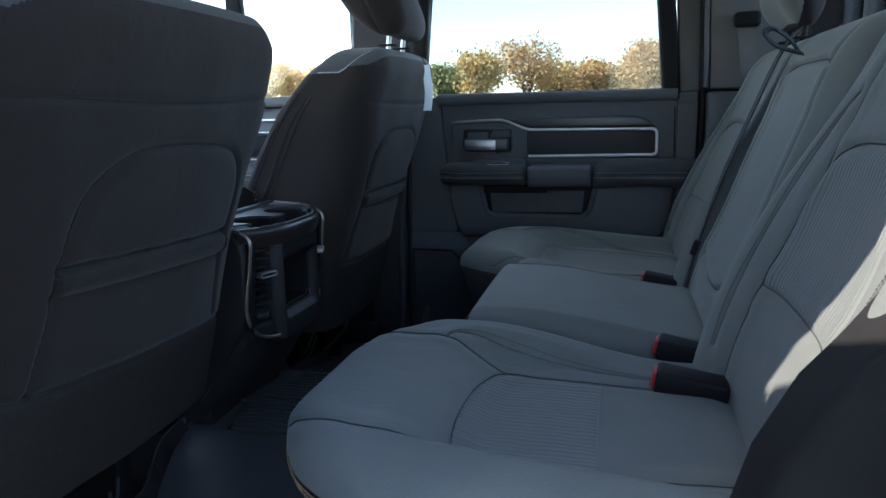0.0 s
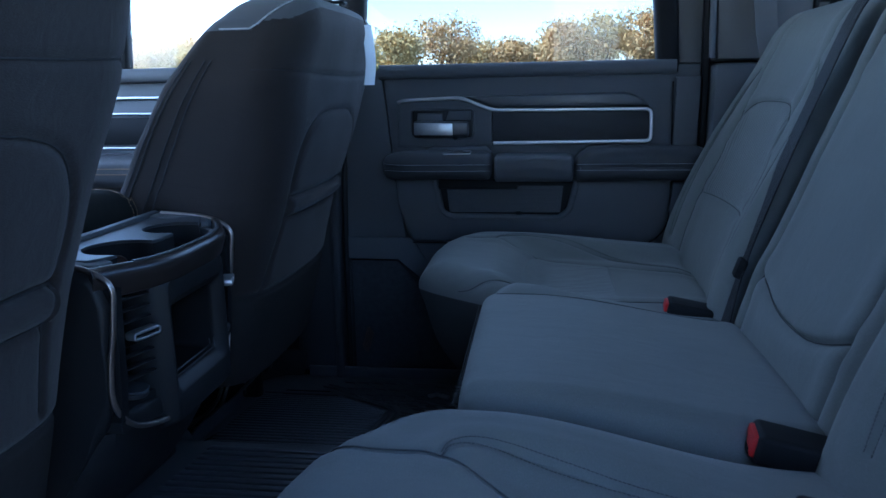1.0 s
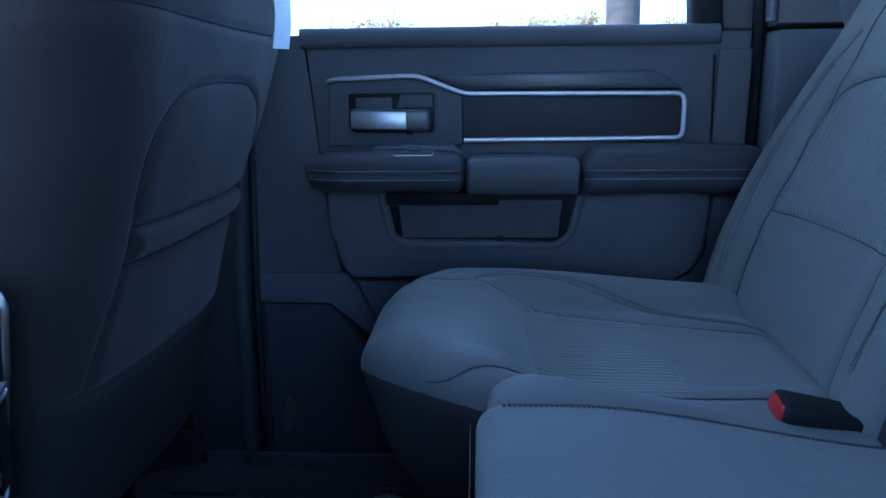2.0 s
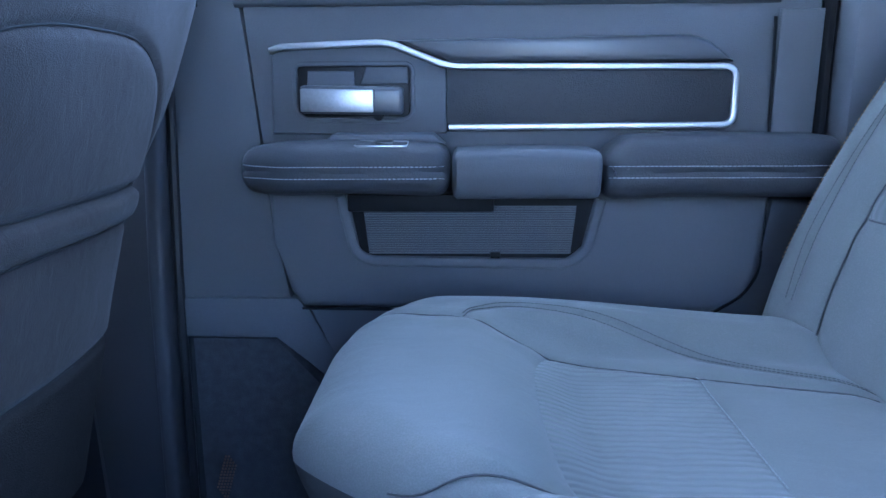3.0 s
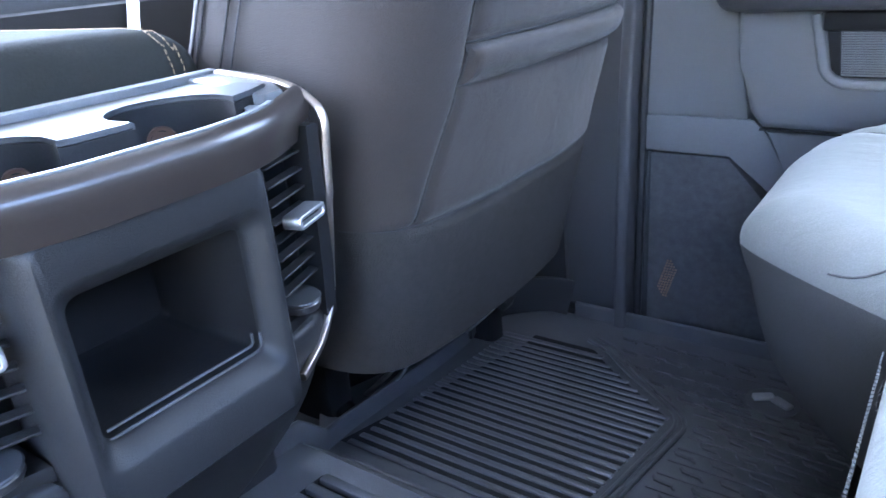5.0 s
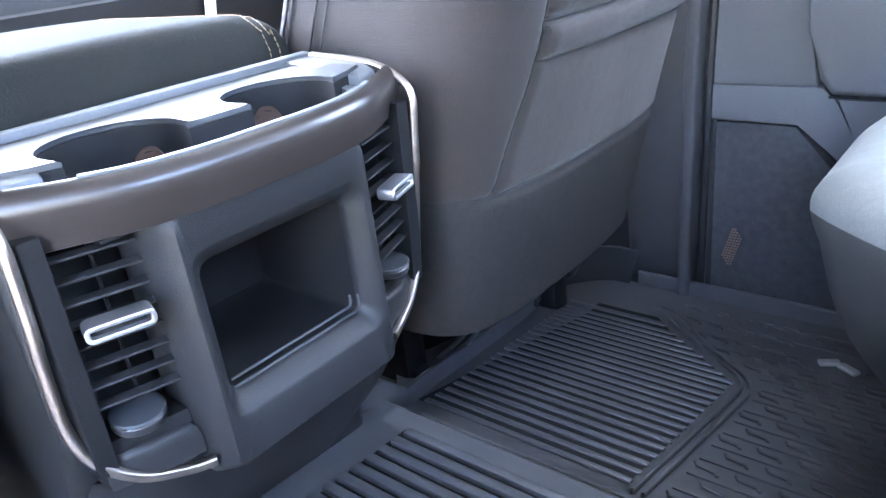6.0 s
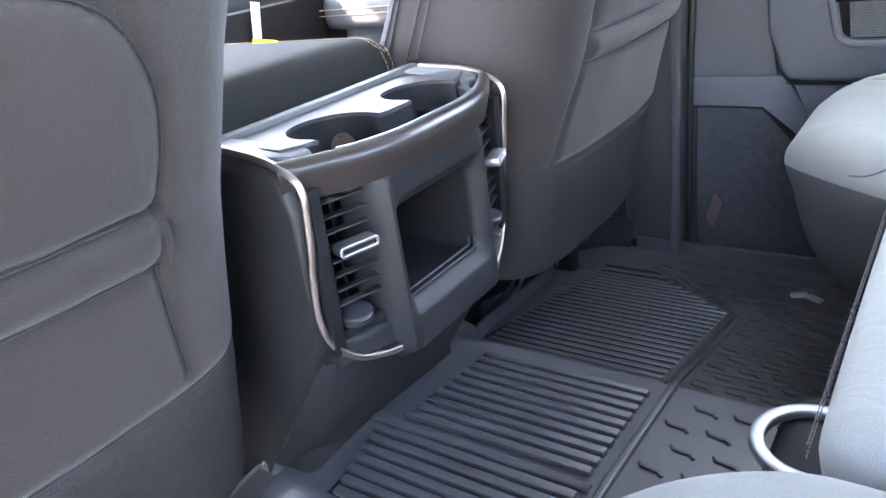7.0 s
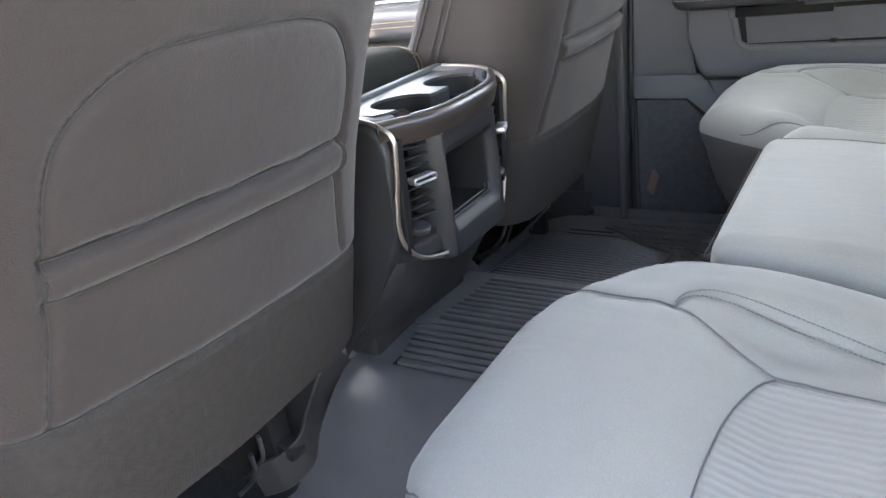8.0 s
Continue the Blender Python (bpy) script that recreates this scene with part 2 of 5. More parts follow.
def sweep(path, profile, up=(0, 0, 1), closed=False, bm=None):
    """A closed 2D profile (side, up) swept along a path."""
    bm = bm or bmesh.new()
    path = [Vector(p) for p in path]
    n, rings = len(path), []
    for i, p in enumerate(path):
        a = path[(i - 1) % n] if closed or i > 0 else p
        b = path[(i + 1) % n] if closed or i < n - 1 else p
        d = (b - a).normalized()
        side = d.cross(Vector(up))
        side = side.normalized() if side.length > 1e-6 else Vector((1, 0, 0))
        top = side.cross(d)
        rings.append([bm.verts.new(p + side * s + top * t) for s, t in profile])
    k = len(profile)
    for i in range(n if closed else n - 1):
        A, B = rings[i], rings[(i + 1) % n]
        for j in range(k):
            bm.faces.new((A[j], A[(j + 1) % k], B[(j + 1) % k], B[j]))
    if not closed:
        bm.faces.new(rings[0])
        bm.faces.new(rings[-1])
    return bm


def ring(r, n=8, flat=1.0):
    return [(r * math.cos(2 * math.pi * i / n), flat * r * math.sin(2 * math.pi * i / n)) for i in range(n)]


def rect(w, h, r=0.0):
    if r <= 0:
        return [(-w / 2, -h / 2), (w / 2, -h / 2), (w / 2, h / 2), (-w / 2, h / 2)]
    return [(p.x, p.y) for p in round_corners([(-w / 2, -h / 2, 0), (w / 2, -h / 2, 0), (w / 2, h / 2, 0), (-w / 2, h / 2, 0)], r, 3, True)]


def tube(path, r, n=8, closed=False, bm=None):
    return sweep(path, ring(r, n), (0.02, 0.05, 1), closed, bm)


def lathe(profile, center, axis=(0, 0, 1), n=32):
    """A profile of (radius, height) turned round an axis through center."""
    bm = bmesh.new()
    rings = [[bm.verts.new((r * math.cos(2 * math.pi * i / n), r * math.sin(2 * math.pi * i / n), h)) for i in range(n)] for r, h in profile]
    for A, B in zip(rings, rings[1:]):
        for i in range(n):
            bm.faces.new((A[i], A[(i + 1) % n], B[(i + 1) % n], B[i]))
    bm.faces.new(rings[0])
    bm.faces.new(rings[-1])
    bm.transform(Matrix.Translation(center) @ Vector(axis).to_track_quat("Z", "Y").to_matrix().to_4x4())
    return bm


def cube_grid(nx, ny, nz):
    """The points of a cube's surface, -1 to 1, as an even net, and its faces."""
    index, V, F = {}, [], []

    def vert(i, j, k):
        if (i, j, k) not in index:
            index[i, j, k] = len(V)
            V.append((2 * i / nx - 1, 2 * j / ny - 1, 2 * k / nz - 1))
        return index[i, j, k]

    for i in range(nx):
        for j in range(ny):
            for k in (0, nz):
                q = [vert(i, j, k), vert(i + 1, j, k), vert(i + 1, j + 1, k), vert(i, j + 1, k)]
                F.append(q if k else q[::-1])
    for i in range(nx):
        for k in range(nz):
            for j in (0, ny):
                q = [vert(i, j, k), vert(i, j, k + 1), vert(i + 1, j, k + 1), vert(i + 1, j, k)]
                F.append(q if j else q[::-1])
    for j in range(ny):
        for k in range(nz):
            for i in (0, nx):
                q = [vert(i, j, k), vert(i, j + 1, k), vert(i, j + 1, k + 1), vert(i, j, k + 1)]
                F.append(q if i else q[::-1])
    return np.array(V), np.array(F)


def rounded(P, half, r):
    """The cube's points as a box of those half sizes with rounded edges."""
    half, r = np.array(half), np.minimum(np.array(r), 0.98 * np.array(half))
    P = P * half
    core = np.clip(P, -(half - r), half - r)
    d = (P - core) / r
    length = np.maximum(np.linalg.norm(d, axis=1, keepdims=True), 1e-9)
    return core + d / length * r


def vertex_normals(V, F):
    n = np.cross(V[F[:, 2]] - V[F[:, 0]], V[F[:, 3]] - V[F[:, 1]])
    out = np.zeros_like(V)
    for c in range(4):
        np.add.at(out, F[:, c], n)
    return out / np.maximum(np.linalg.norm(out, axis=1, keepdims=True), 1e-12)


def line_distance(Q, line):
    """Distance of 2D points Q from a polyline."""
    best = np.full(len(Q), 9.0)
    L = np.array(line, float)
    for a, b in zip(L, L[1:]):
        d = b - a
        t = np.clip(((Q - a) @ d) / max(d @ d, 1e-12), 0, 1)
        best = np.minimum(best, np.linalg.norm(Q - a - t[:, None] * d, axis=1))
    return best


def curve2(points, per=6):
    return [(p.x, p.y) for p in smooth_path([(a, b, 0) for a, b in points], per)]


def inside(Q, poly):
    """Which 2D points lie in a polygon."""
    P = np.array(poly, float)
    hit = np.zeros(len(Q), bool)
    for (x1, y1), (x2, y2) in zip(P, np.roll(P, -1, 0)):
        cross = ((y1 > Q[:, 1]) != (y2 > Q[:, 1]))
        with np.errstate(divide="ignore", invalid="ignore"):
            hit ^= cross & (Q[:, 0] < (x2 - x1) * (Q[:, 1] - y1) / (y2 - y1) + x1)
    return hit


def bm_of(V, F, keep=None):
    """A bmesh of the faces that are kept."""
    F = F if keep is None else F[keep]
    used = np.unique(F)
    back = np.full(len(V), -1)
    back[used] = np.arange(len(used))
    me = bpy.data.meshes.new("tmp")
    me.from_pydata(V[used].tolist(), [], back[F].tolist())
    bm = bmesh.new()
    bm.from_mesh(me)
    bpy.data.meshes.remove(me)
    return bm


def step(x, a, b):
    t = np.clip((x - a) / (b - a), 0, 1)
    return t * t * (3 - 2 * t)


def stitches(path, gap=0.0065, length=0.0042, r=0.0007):
    """A row of separate short threads along a path, as one mesh."""
    bm = bmesh.new()
    pts = [Vector(p) for p in path]
    run, left = 0.0, 0.0
    for a, b in zip(pts, pts[1:]):
        d = (b - a).length
        if d < 1e-6:
            continue
        u = (b - a) / d
        s = left
        while s < d:
            p = a + u * s
            sweep([p - u * length / 2, p + u * length / 2], rect(r * 2, r * 2), (0.1, 0.2, 1), False, bm)
            s += gap
        left = s - d
    return bm


def trace(line, U, W, mask, r=0.006, lift=(0, 0, 0), gap=0.005):
    """A line of the flat net U laid onto the shaped points W."""
    pts = []
    flat = [Vector((a, b)) for a, b in line]
    dense = []
    for a, b in zip(flat, flat[1:]):
        k = max(1, int((b - a).length / gap))
        dense += [a.lerp(b, i / k) for i in range(k)]
    for p in dense + [flat[-1]]:
        d2 = (U[:, 0] - p.x) ** 2 + (U[:, 1] - p.y) ** 2
        w = np.exp(-d2 / r ** 2) * mask
        if w.sum() > 1e-3:
            pts.append(Vector((W * w[:, None]).sum(0) / w.sum()) + Vector(lift))
    return pts


def loft(rings, close_last=False):
    """A skin over rings of equal count."""
    bm = bmesh.new()
    R = [[bm.verts.new(p) for p in ring_pts] for ring_pts in rings]
    n = len(R[0])
    for A, B in zip(R, R[1:]):
        for i in range(n):
            bm.faces.new((A[i], A[(i + 1) % n], B[(i + 1) % n], B[i]))
    if close_last:
        bm.faces.new(R[-1])
    return bm


def main_piece(F, mask):
    """Of the faces in mask only those that hang together in the largest piece."""
    label = np.arange(F.max() + 1)
    G = F[mask]
    for _ in range(400):
        m = label[G].min(1)
        before = label.copy()
        for c in range(4):
            np.minimum.at(label, G[:, c], m)
        label = label[label]
        if (label == before).all():
            break
    roots = label[G[:, 0]]
    names, counts = np.unique(roots, return_counts=True)
    keep = np.zeros(len(F), bool)
    keep[np.flatnonzero(mask)[roots == names[counts.argmax()]]] = True
    return keep


# ---- ground and cab shell ----
solo("ground", box((-400, -400, -1.05), (400, 400, -0.85), 0), M_ASPHALT, "worn grey asphalt car park", "ground", kind="structure", smooth=False)

SILL = 0.785
floor_y = [-0.9, -0.45, -0.33, -0.29, -0.21, -0.165, -0.03, 0.19, 0.23, 0.57, 0.70, 0.9]
floor_z = [0.0, 0.0, 0.012, 0.045, 0.125, 0.154, 0.16, 0.145, 0.105, 0.030, 0.0, 0.0]


def floor_height(y):
    return float(np.interp(y, floor_y, floor_z))


def sheet(xs, ys, height, thick, front=lambda y: -9.0):
    """A floor sheet with its own thickness, following a height over y; front(y) is its front edge."""
    bm = bmesh.new()
    top = [[bm.verts.new((max(x, front(y) + 0.002 * i), y, height(x, y))) for y in ys] for i, x in enumerate(xs)]
    low = [[bm.verts.new((max(x, front(y) + 0.002 * i), y, height(x, y) - thick)) for y in ys] for i, x in enumerate(xs)]
    n, m = len(xs), len(ys)
    for i in range(n - 1):
        for j in range(m - 1):
            bm.faces.new((top[i][j], top[i + 1][j], top[i + 1][j + 1], top[i][j + 1]))
            bm.faces.new((low[i][j], low[i][j + 1], low[i + 1][j + 1], low[i + 1][j]))
    for i in range(n - 1):
        for j in (0, m - 1):
            bm.faces.new((top[i][j], top[i + 1][j], low[i + 1][j], low[i][j]))
    for j in range(m - 1):
        for i in (0, n - 1):
            bm.faces.new((top[i][j], top[i][j + 1], low[i][j + 1], low[i][j]))
    return bm


ys_fine = sorted(set(floor_y + [round(-0.9 + 0.02 * i, 3) for i in range(91)]))
solo("floor", sheet([-1.6, -0.6, 0.0, 0.6, 1.2], ys_fine, lambda x, y: floor_height(y) - 0.012, 0.05), M_CARPET,
     "black carpeted cab floor with a centre hump", "floor", kind="structure")


def cab_side(s, name, spans):
    """One flank of the cab: sill wall, pillars and roof rail, each a part."""
    side = thing(name, "dark metal cab side with trimmed pillars", "cab side", kind="structure", at=(0, s * 0.95, 0))
    for a, b in spans:
        part("side_sheet", box((a, *sorted((s * 0.925, s * 0.965))[:1], -0.45), (b, sorted((s * 0.925, s * 0.965))[1], SILL - 0.03), 0.01), M_PAINT, side)
    lo, hi = sorted((s * 0.84, s * 0.93))
    part("roof_rail", box((-0.85, lo - 0.0, 1.20), (1.11, hi, 1.29), 0.02, 3), M_GREYTRIM, side)
    part("pillar_middle", prism([(-0.16, 0.0), (0.0, 0.0), (0.005, SILL), (-0.02, 1.22), (-0.17, 1.22), (-0.19, SILL)], "y", s * 0.93, s * 0.875, 0.012), M_PILLAR, side, "dark grey plastic pillar cover")
    part("pillar_outer", box((-0.21, *sorted((s * 0.931, s * 0.962))[:1], SILL - 0.03), (0.03, sorted((s * 0.931, s * 0.962))[1], 1.26), 0.004), M_PAINT, side)
    part("quarter_outer", box((0.79, *sorted((s * 0.931, s * 0.962))[:1], SILL - 0.03) if s > 0 else (0.87, s * 0.962, SILL - 0.03), (1.10, sorted((s * 0.931, s * 0.962))[1], 1.26), 0.004), M_PAINT, side)
    part("pillar_front", prism([(-1.5, SILL), (-1.38, SILL), (-0.78, 1.25), (-0.86, 1.25)], "y", s * 0.93, s * 0.86, 0.01), M_GREYTRIM, side)
    return side


wall_right = cab_side(1, "wall_right", [(-1.6, 1.3)])
wall_left = cab_side(-1, "wall_left", [(-1.6, 0.0), (0.87, 1.3)])
# rear quarter pillar with its lower and upper covers
for s, side in ((1, wall_right), (-1, wall_left)):
    part("pillar_edge", sweep([(0.862, s * 0.838, SILL + 0.01), (0.852, s * 0.838, 1.2)], rect(0.012, 0.02, 0.005), (0, 1, 0)), M_PANEL, side, "paler pillar edge")
    part("pillar_rear", prism([(0.870, SILL + 0.004), (1.072, SILL + 0.004), (1.072, 1.22), (0.855, 1.22)], "y", s * 0.93, s * 0.83, 0.014), M_GREYTRIM, side, "dark grey plastic pillar cover")
    part("quarter_panel", box((0.868, min(s * 0.82, s * 0.93), 0.0), (1.072, max(s * 0.82, s * 0.93), SILL - 0.002), 0.012), M_PANEL, side)
    part("door_seal", tube(round_corners([(0.857, s * 0.868, 0.30), (0.857, s * 0.868, 0.8), (0.845, s * 0.868, 1.2)], 0.05), 0.009), M_BLACK, side)
solo("rear_wall", box((1.075, -0.93, -0.3), (1.12, 0.93, 0.80), 0.01), M_PANEL, "dark trimmed rear cab wall", "wall", kind="structure")
# the ceiling's unseen front stretch is added length that blocks sun through the windscreen
solo("ceiling", box((-1.32, -0.86, 1.225), (1.12, 0.86, 1.275), 0.015), M_HEADLINER, "light grey fabric headliner", "ceiling", kind="structure")
rear_window = thing("window_1", "rear cab window with dark frame", "window", kind="structure", at=(1.09, 0, 0.86))
part("window_frame", box((1.075, -0.93, 0.801), (1.115, -0.82, 1.224), 0.01), M_GREYTRIM, rear_window)
part("window_frame", box((1.075, 0.82, 0.801), (1.115, 0.93, 1.224), 0.01), M_GREYTRIM, rear_window)
for y in (-0.27, 0.27, 0.43):
    part("window_divider", box((1.085, y - 0.014, 0.802), (1.105, y + 0.014, 1.224), 0.004), M_TRAY, rear_window, "pale upright divider")
part("pane", box((1.092, -0.82, 0.80), (1.097, 0.82, 1.224), 0), M_GLASS, rear_window).visible_shadow = False

# ---- rear passenger door ----
YD = 0.850
door = thing("door_1", "closed slate-grey rear truck door with satin chrome trim", "door", kind="structure", at=(0.45, 0.90, 0.2))
part("door_panel", prism([(0.098, SILL), (0.108, 0.70), (0.124, 0.53), (0.150, 0.385), (0.205, 0.315), (0.25, 0.20), (0.80, 0.20), (0.842, 0.33), (0.846, SILL)], "y", 0.925, YD + 0.012, 0.008, 3), M_PANEL, door)
part("sill_cap", sweep([(0.092, 0.873, SILL - 0.006), (0.79, 0.873, SILL - 0.006)], rect(0.044, 0.034, 0.014), (0, 0, 1)), M_PANEL, door, "soft dark sill cap")
part("lower_panel", prism([(0.135, 0.455), (0.152, 0.388), (0.170, 0.366), (0.72, 0.358), (0.765, 0.375), (0.785, 0.42), (0.79, 0.53), (0.127, 0.53)], "y", YD + 0.014, YD - 0.016, 0.012, 3), M_PANEL, door)
part("rear_flange", prism([(0.785, 0.33), (0.842, 0.36), (0.846, SILL - 0.03), (0.79, SILL - 0.03)], "y", YD + 0.014, YD + 0.004, 0.004), M_PANEL, door)
part("panel_seam", sweep(round_corners([(0.783, YD + 0.0035, SILL - 0.04), (0.788, YD - 0.0005, 0.515), (0.784, YD - 0.012, 0.415), (0.762, YD - 0.0165, 0.383), (0.72, YD - 0.0165, 0.3575)], 0.03, 4), rect(0.003, 0.003), (0, 1, 0)), M_BLACK, door)
# window frame and pane
part("window_frame", sweep(round_corners([(0.775, 0.885, SILL - 0.02), (0.752, 0.885, 1.03), (0.74, 0.885, 1.19), (0.06, 0.885, 1.20), (0.02, 0.885, SILL - 0.02)], 0.05), rect(0.05, 0.05, 0.012), (0, 1, 0)), M_BLACK, door, "black window surround")
part("frame_upright", prism([(0.795, SILL), (0.85, SILL), (0.842, 1.22), (0.772, 1.22)], "y", 0.92, 0.872, 0.01), M_GREYTRIM, door, "dark plastic door frame upright")
part("pane", box((0.02, 0.902, SILL - 0.04), (0.78, 0.906, 1.22), 0), M_PRIVACY, door, "lightly tinted glass").visible_shadow = False


def door_trim(parent, dx, yd):
    """Recessed handle bay, stitched insert, chrome outline and blade of one door."""
    bay = prism([(0.135 + dx, 0.600), (0.139 + dx, 0.70), (0.152 + dx, 0.712), (0.288 + dx, 0.716), (0.366 + dx, 0.686), (0.366 + dx, 0.600)], "y", yd + 0.016, yd + 0.002, 0.004)
    part("handle_bay", bay, M_PANEL, parent)
    part("insert_panel", prism([(0.366 + dx, 0.604), (0.722 + dx, 0.606), (0.738 + dx, 0.62), (0.738 + dx, 0.672), (0.726 + dx, 0.684), (0.366 + dx, 0.684)], "y", yd + 0.016, yd + 0.003, 0.003), M_INLAY, parent, "dark grained insert panel")
    path = round_corners([(0.137 + dx, yd + 0.004, 0.707), (0.152 + dx, yd, 0.7115), (0.290 + dx, yd, 0.7165), (0.368 + dx, yd, 0.686), (0.737 + dx, yd, 0.684), (0.738 + dx, yd, 0.610), (0.369 + dx, yd, 0.608)], 0.016, 5)
    part("chrome_outline", sweep(path, rect(0.0088, 0.0075, 0.0028), (0, 1, 0)), M_CHROME, parent, "satin chrome trim strip")
    part("blade", prism([(0.302 + dx, 0.719), (0.676 + dx, 0.7235), (0.700 + dx, 0.716), (0.734 + dx, 0.691), (0.374 + dx, 0.6905)], "y", yd + 0.016, yd - 0.006, 0.008, 3), M_BLADE, parent, "satin grey raised blade")
    frame_path = round_corners([(0.168 + dx, yd, 0.690), (0.322 + dx, yd, 0.690), (0.322 + dx, yd, 0.622), (0.300 + dx, yd, 0.616), (0.180 + dx, yd, 0.619), (0.168 + dx, yd, 0.63)], 0.012, 4, True)
    part("handle_bezel", sweep(frame_path, rect(0.006, 0.006, 0.002), (0, 1, 0), True), M_PANEL, parent)
    part("handle_cup", box((0.172 + dx, yd - 0.0005, 0.622), (0.318 + dx, yd + 0.004, 0.687), 0.004), M_PLASTIC, parent)
    part("finger_plate", prism([(0.184 + dx, 0.655), (0.186 + dx, 0.681), (0.247 + dx, 0.681), (0.247 + dx, 0.655)], "y", yd + 0.001, yd - 0.004, 0.003), M_PANEL, parent)
    part("cup_ramp", prism([(0.254 + dx, 0.664), (0.262 + dx, 0.686), (0.316 + dx, 0.686), (0.316 + dx, 0.664)], "y", yd + 0.001, yd - 0.003, 0.0028), M_PANEL, parent)
    grip = part("door_handle", obox((0.244 + dx, yd - 0.012, 0.644), (0.134, 0.016, 0.036), (0, 1.0, 0), 0.006, 3), M_BLADE, parent, "grey pull handle")
    part("handle_face", obox((0.226 + dx, yd - 0.0205, 0.6435), (0.094, 0.004, 0.029), (0, 1.0, 0), 0.0018), M_CHROME, grip, "bright satin handle plate")
    part("handle_pivot", lathe([(0.0, 0.0), (0.006, 0.0), (0.006, 0.010), (0.0, 0.010)], (0.278 + dx, yd - 0.004, 0.6235), (0, -1, 0), 12), M_BLACK, grip)


door_trim(door, 0.0, YD)


def arm_pad(x0, x1, z0, z1, y0, y1, taper0, taper1, nx=40):
    """A padded armrest length: rounded section, tips drawn in at its ends."""
    V, F = cube_grid(nx, 10, 14)
    P = rounded(V, ((x1 - x0) / 2, (y1 - y0) / 2, (z1 - z0) / 2), (0.02, 0.03, 0.026))
    t = (P[:, 0] / (x1 - x0) + 0.5)
    front = -(P[:, 1] - (y1 - y0) / 2) / (y1 - y0)
    draw = taper0 * (1 - step(t, 0, 0.25)) + taper1 * step(t, 0.75, 1.0)
    P[:, 1] += draw * front
    P[:, 2] *= 1 - (taper0 > 0.02) * 0.14 * (1 - step(t, 0.0, 0.22))
    P[:, 2] += 0.004 * np.sin(t * 3.1)
    P += np.array([(x0 + x1) / 2, (y0 + y1) / 2, (z0 + z1) / 2])
    return P, F


P, F = arm_pad(0.105, 0.372, 0.524, 0.590, 0.765, 0.872, 0.022, 0.0)
n = vertex_normals(P, F)
d = np.abs(P[:, 2] - 0.5575)
P -= n * (0.003 * np.exp(-(d / 0.0022) ** 2) * (n[:, 1] < -0.4))[:, None]
FRONT_PAD, FRONT_MASK = P.copy(), (n[:, 1] < -0.25) * 1.0
arm_front = part("armrest_front", bm_of(P, F), M_VINYL, door, "black vinyl armrest with double stitching")
P, F = arm_pad(0.558, 0.86, 0.520, 0.598, 0.768, 0.872, 0.0, 0.015)
n = vertex_normals(P, F)
d = np.abs(P[:, 2] - 0.557)
P -= n * (0.003 * np.exp(-(d / 0.0022) ** 2) * (n[:, 1] < -0.4))[:, None]
P[:, 2] -= 0.018 * (1 - step(P[:, 0], 0.558, 0.60)) * (P[:, 2] > 0.565)
arm_rear = part("armrest_rear", bm_of(P, F), M_VINYL, door, "black vinyl armrest with double stitching")
V, F = cube_grid(30, 16, 14)
P = rounded(V, (0.0915, 0.052, 0.030), (0.006, 0.014, 0.014))
P[:, 1] += 0.010 * (P[:, 2] < 0) * (-P[:, 2] / 0.03) * (P[:, 1] < 0)
P[:, 2] += 0.003 * np.cos(P[:, 0] / 0.0915 * 1.5) * (P[:, 2] > 0)
P += np.array([0.4655, 0.814, 0.5525])
part("grip_bar", bm_of(P, F), M_PANEL, door, "smooth dark plastic pull grip")
for z in (0.5645, 0.5505):
    part("stitching", stitches(trace([(0.112 + 0.012 * i, z) for i in range(22)], FRONT_PAD[:, [0, 2]], FRONT_PAD, FRONT_MASK, 0.007, (0, -0.0014, 0)), 0.0055, 0.0038, 0.0005), M_THREAD, arm_front, "pale grey stitching")
    part("stitching", stitches([(0.566, 0.768, z), (0.80, 0.7685, z), (0.845, 0.775, z)], 0.0055, 0.0038, 0.0005), M_THREAD, arm_rear, "pale grey stitching")
part("arm_top_step", prism([(0.205, 0.588), (0.222, 0.602), (0.350, 0.602), (0.366, 0.588)], "y", YD + 0.004, 0.812, 0.006), M_PANEL, door)
plate = part("switch_plate", obox((0.286, 0.792, 0.5875), (0.066, 0.03, 0.006), (8, 0, 0), 0.0025), M_GLOSSY, door)
part("window_switch", obox((0.290, 0.790, 0.5915), (0.024, 0.016, 0.008), (14, 0, 0), 0.003), M_GLOSSY, plate)
part("switch_edge", sweep(round_corners([(0.254, 0.777, 0.589), (0.319, 0.777, 0.589), (0.319, 0.806, 0.593), (0.254, 0.806, 0.593)], 0.006, 3, True), rect(0.0016, 0.002), (0, 0, 1), True), M_CHROME, plate, "thin chrome edge")
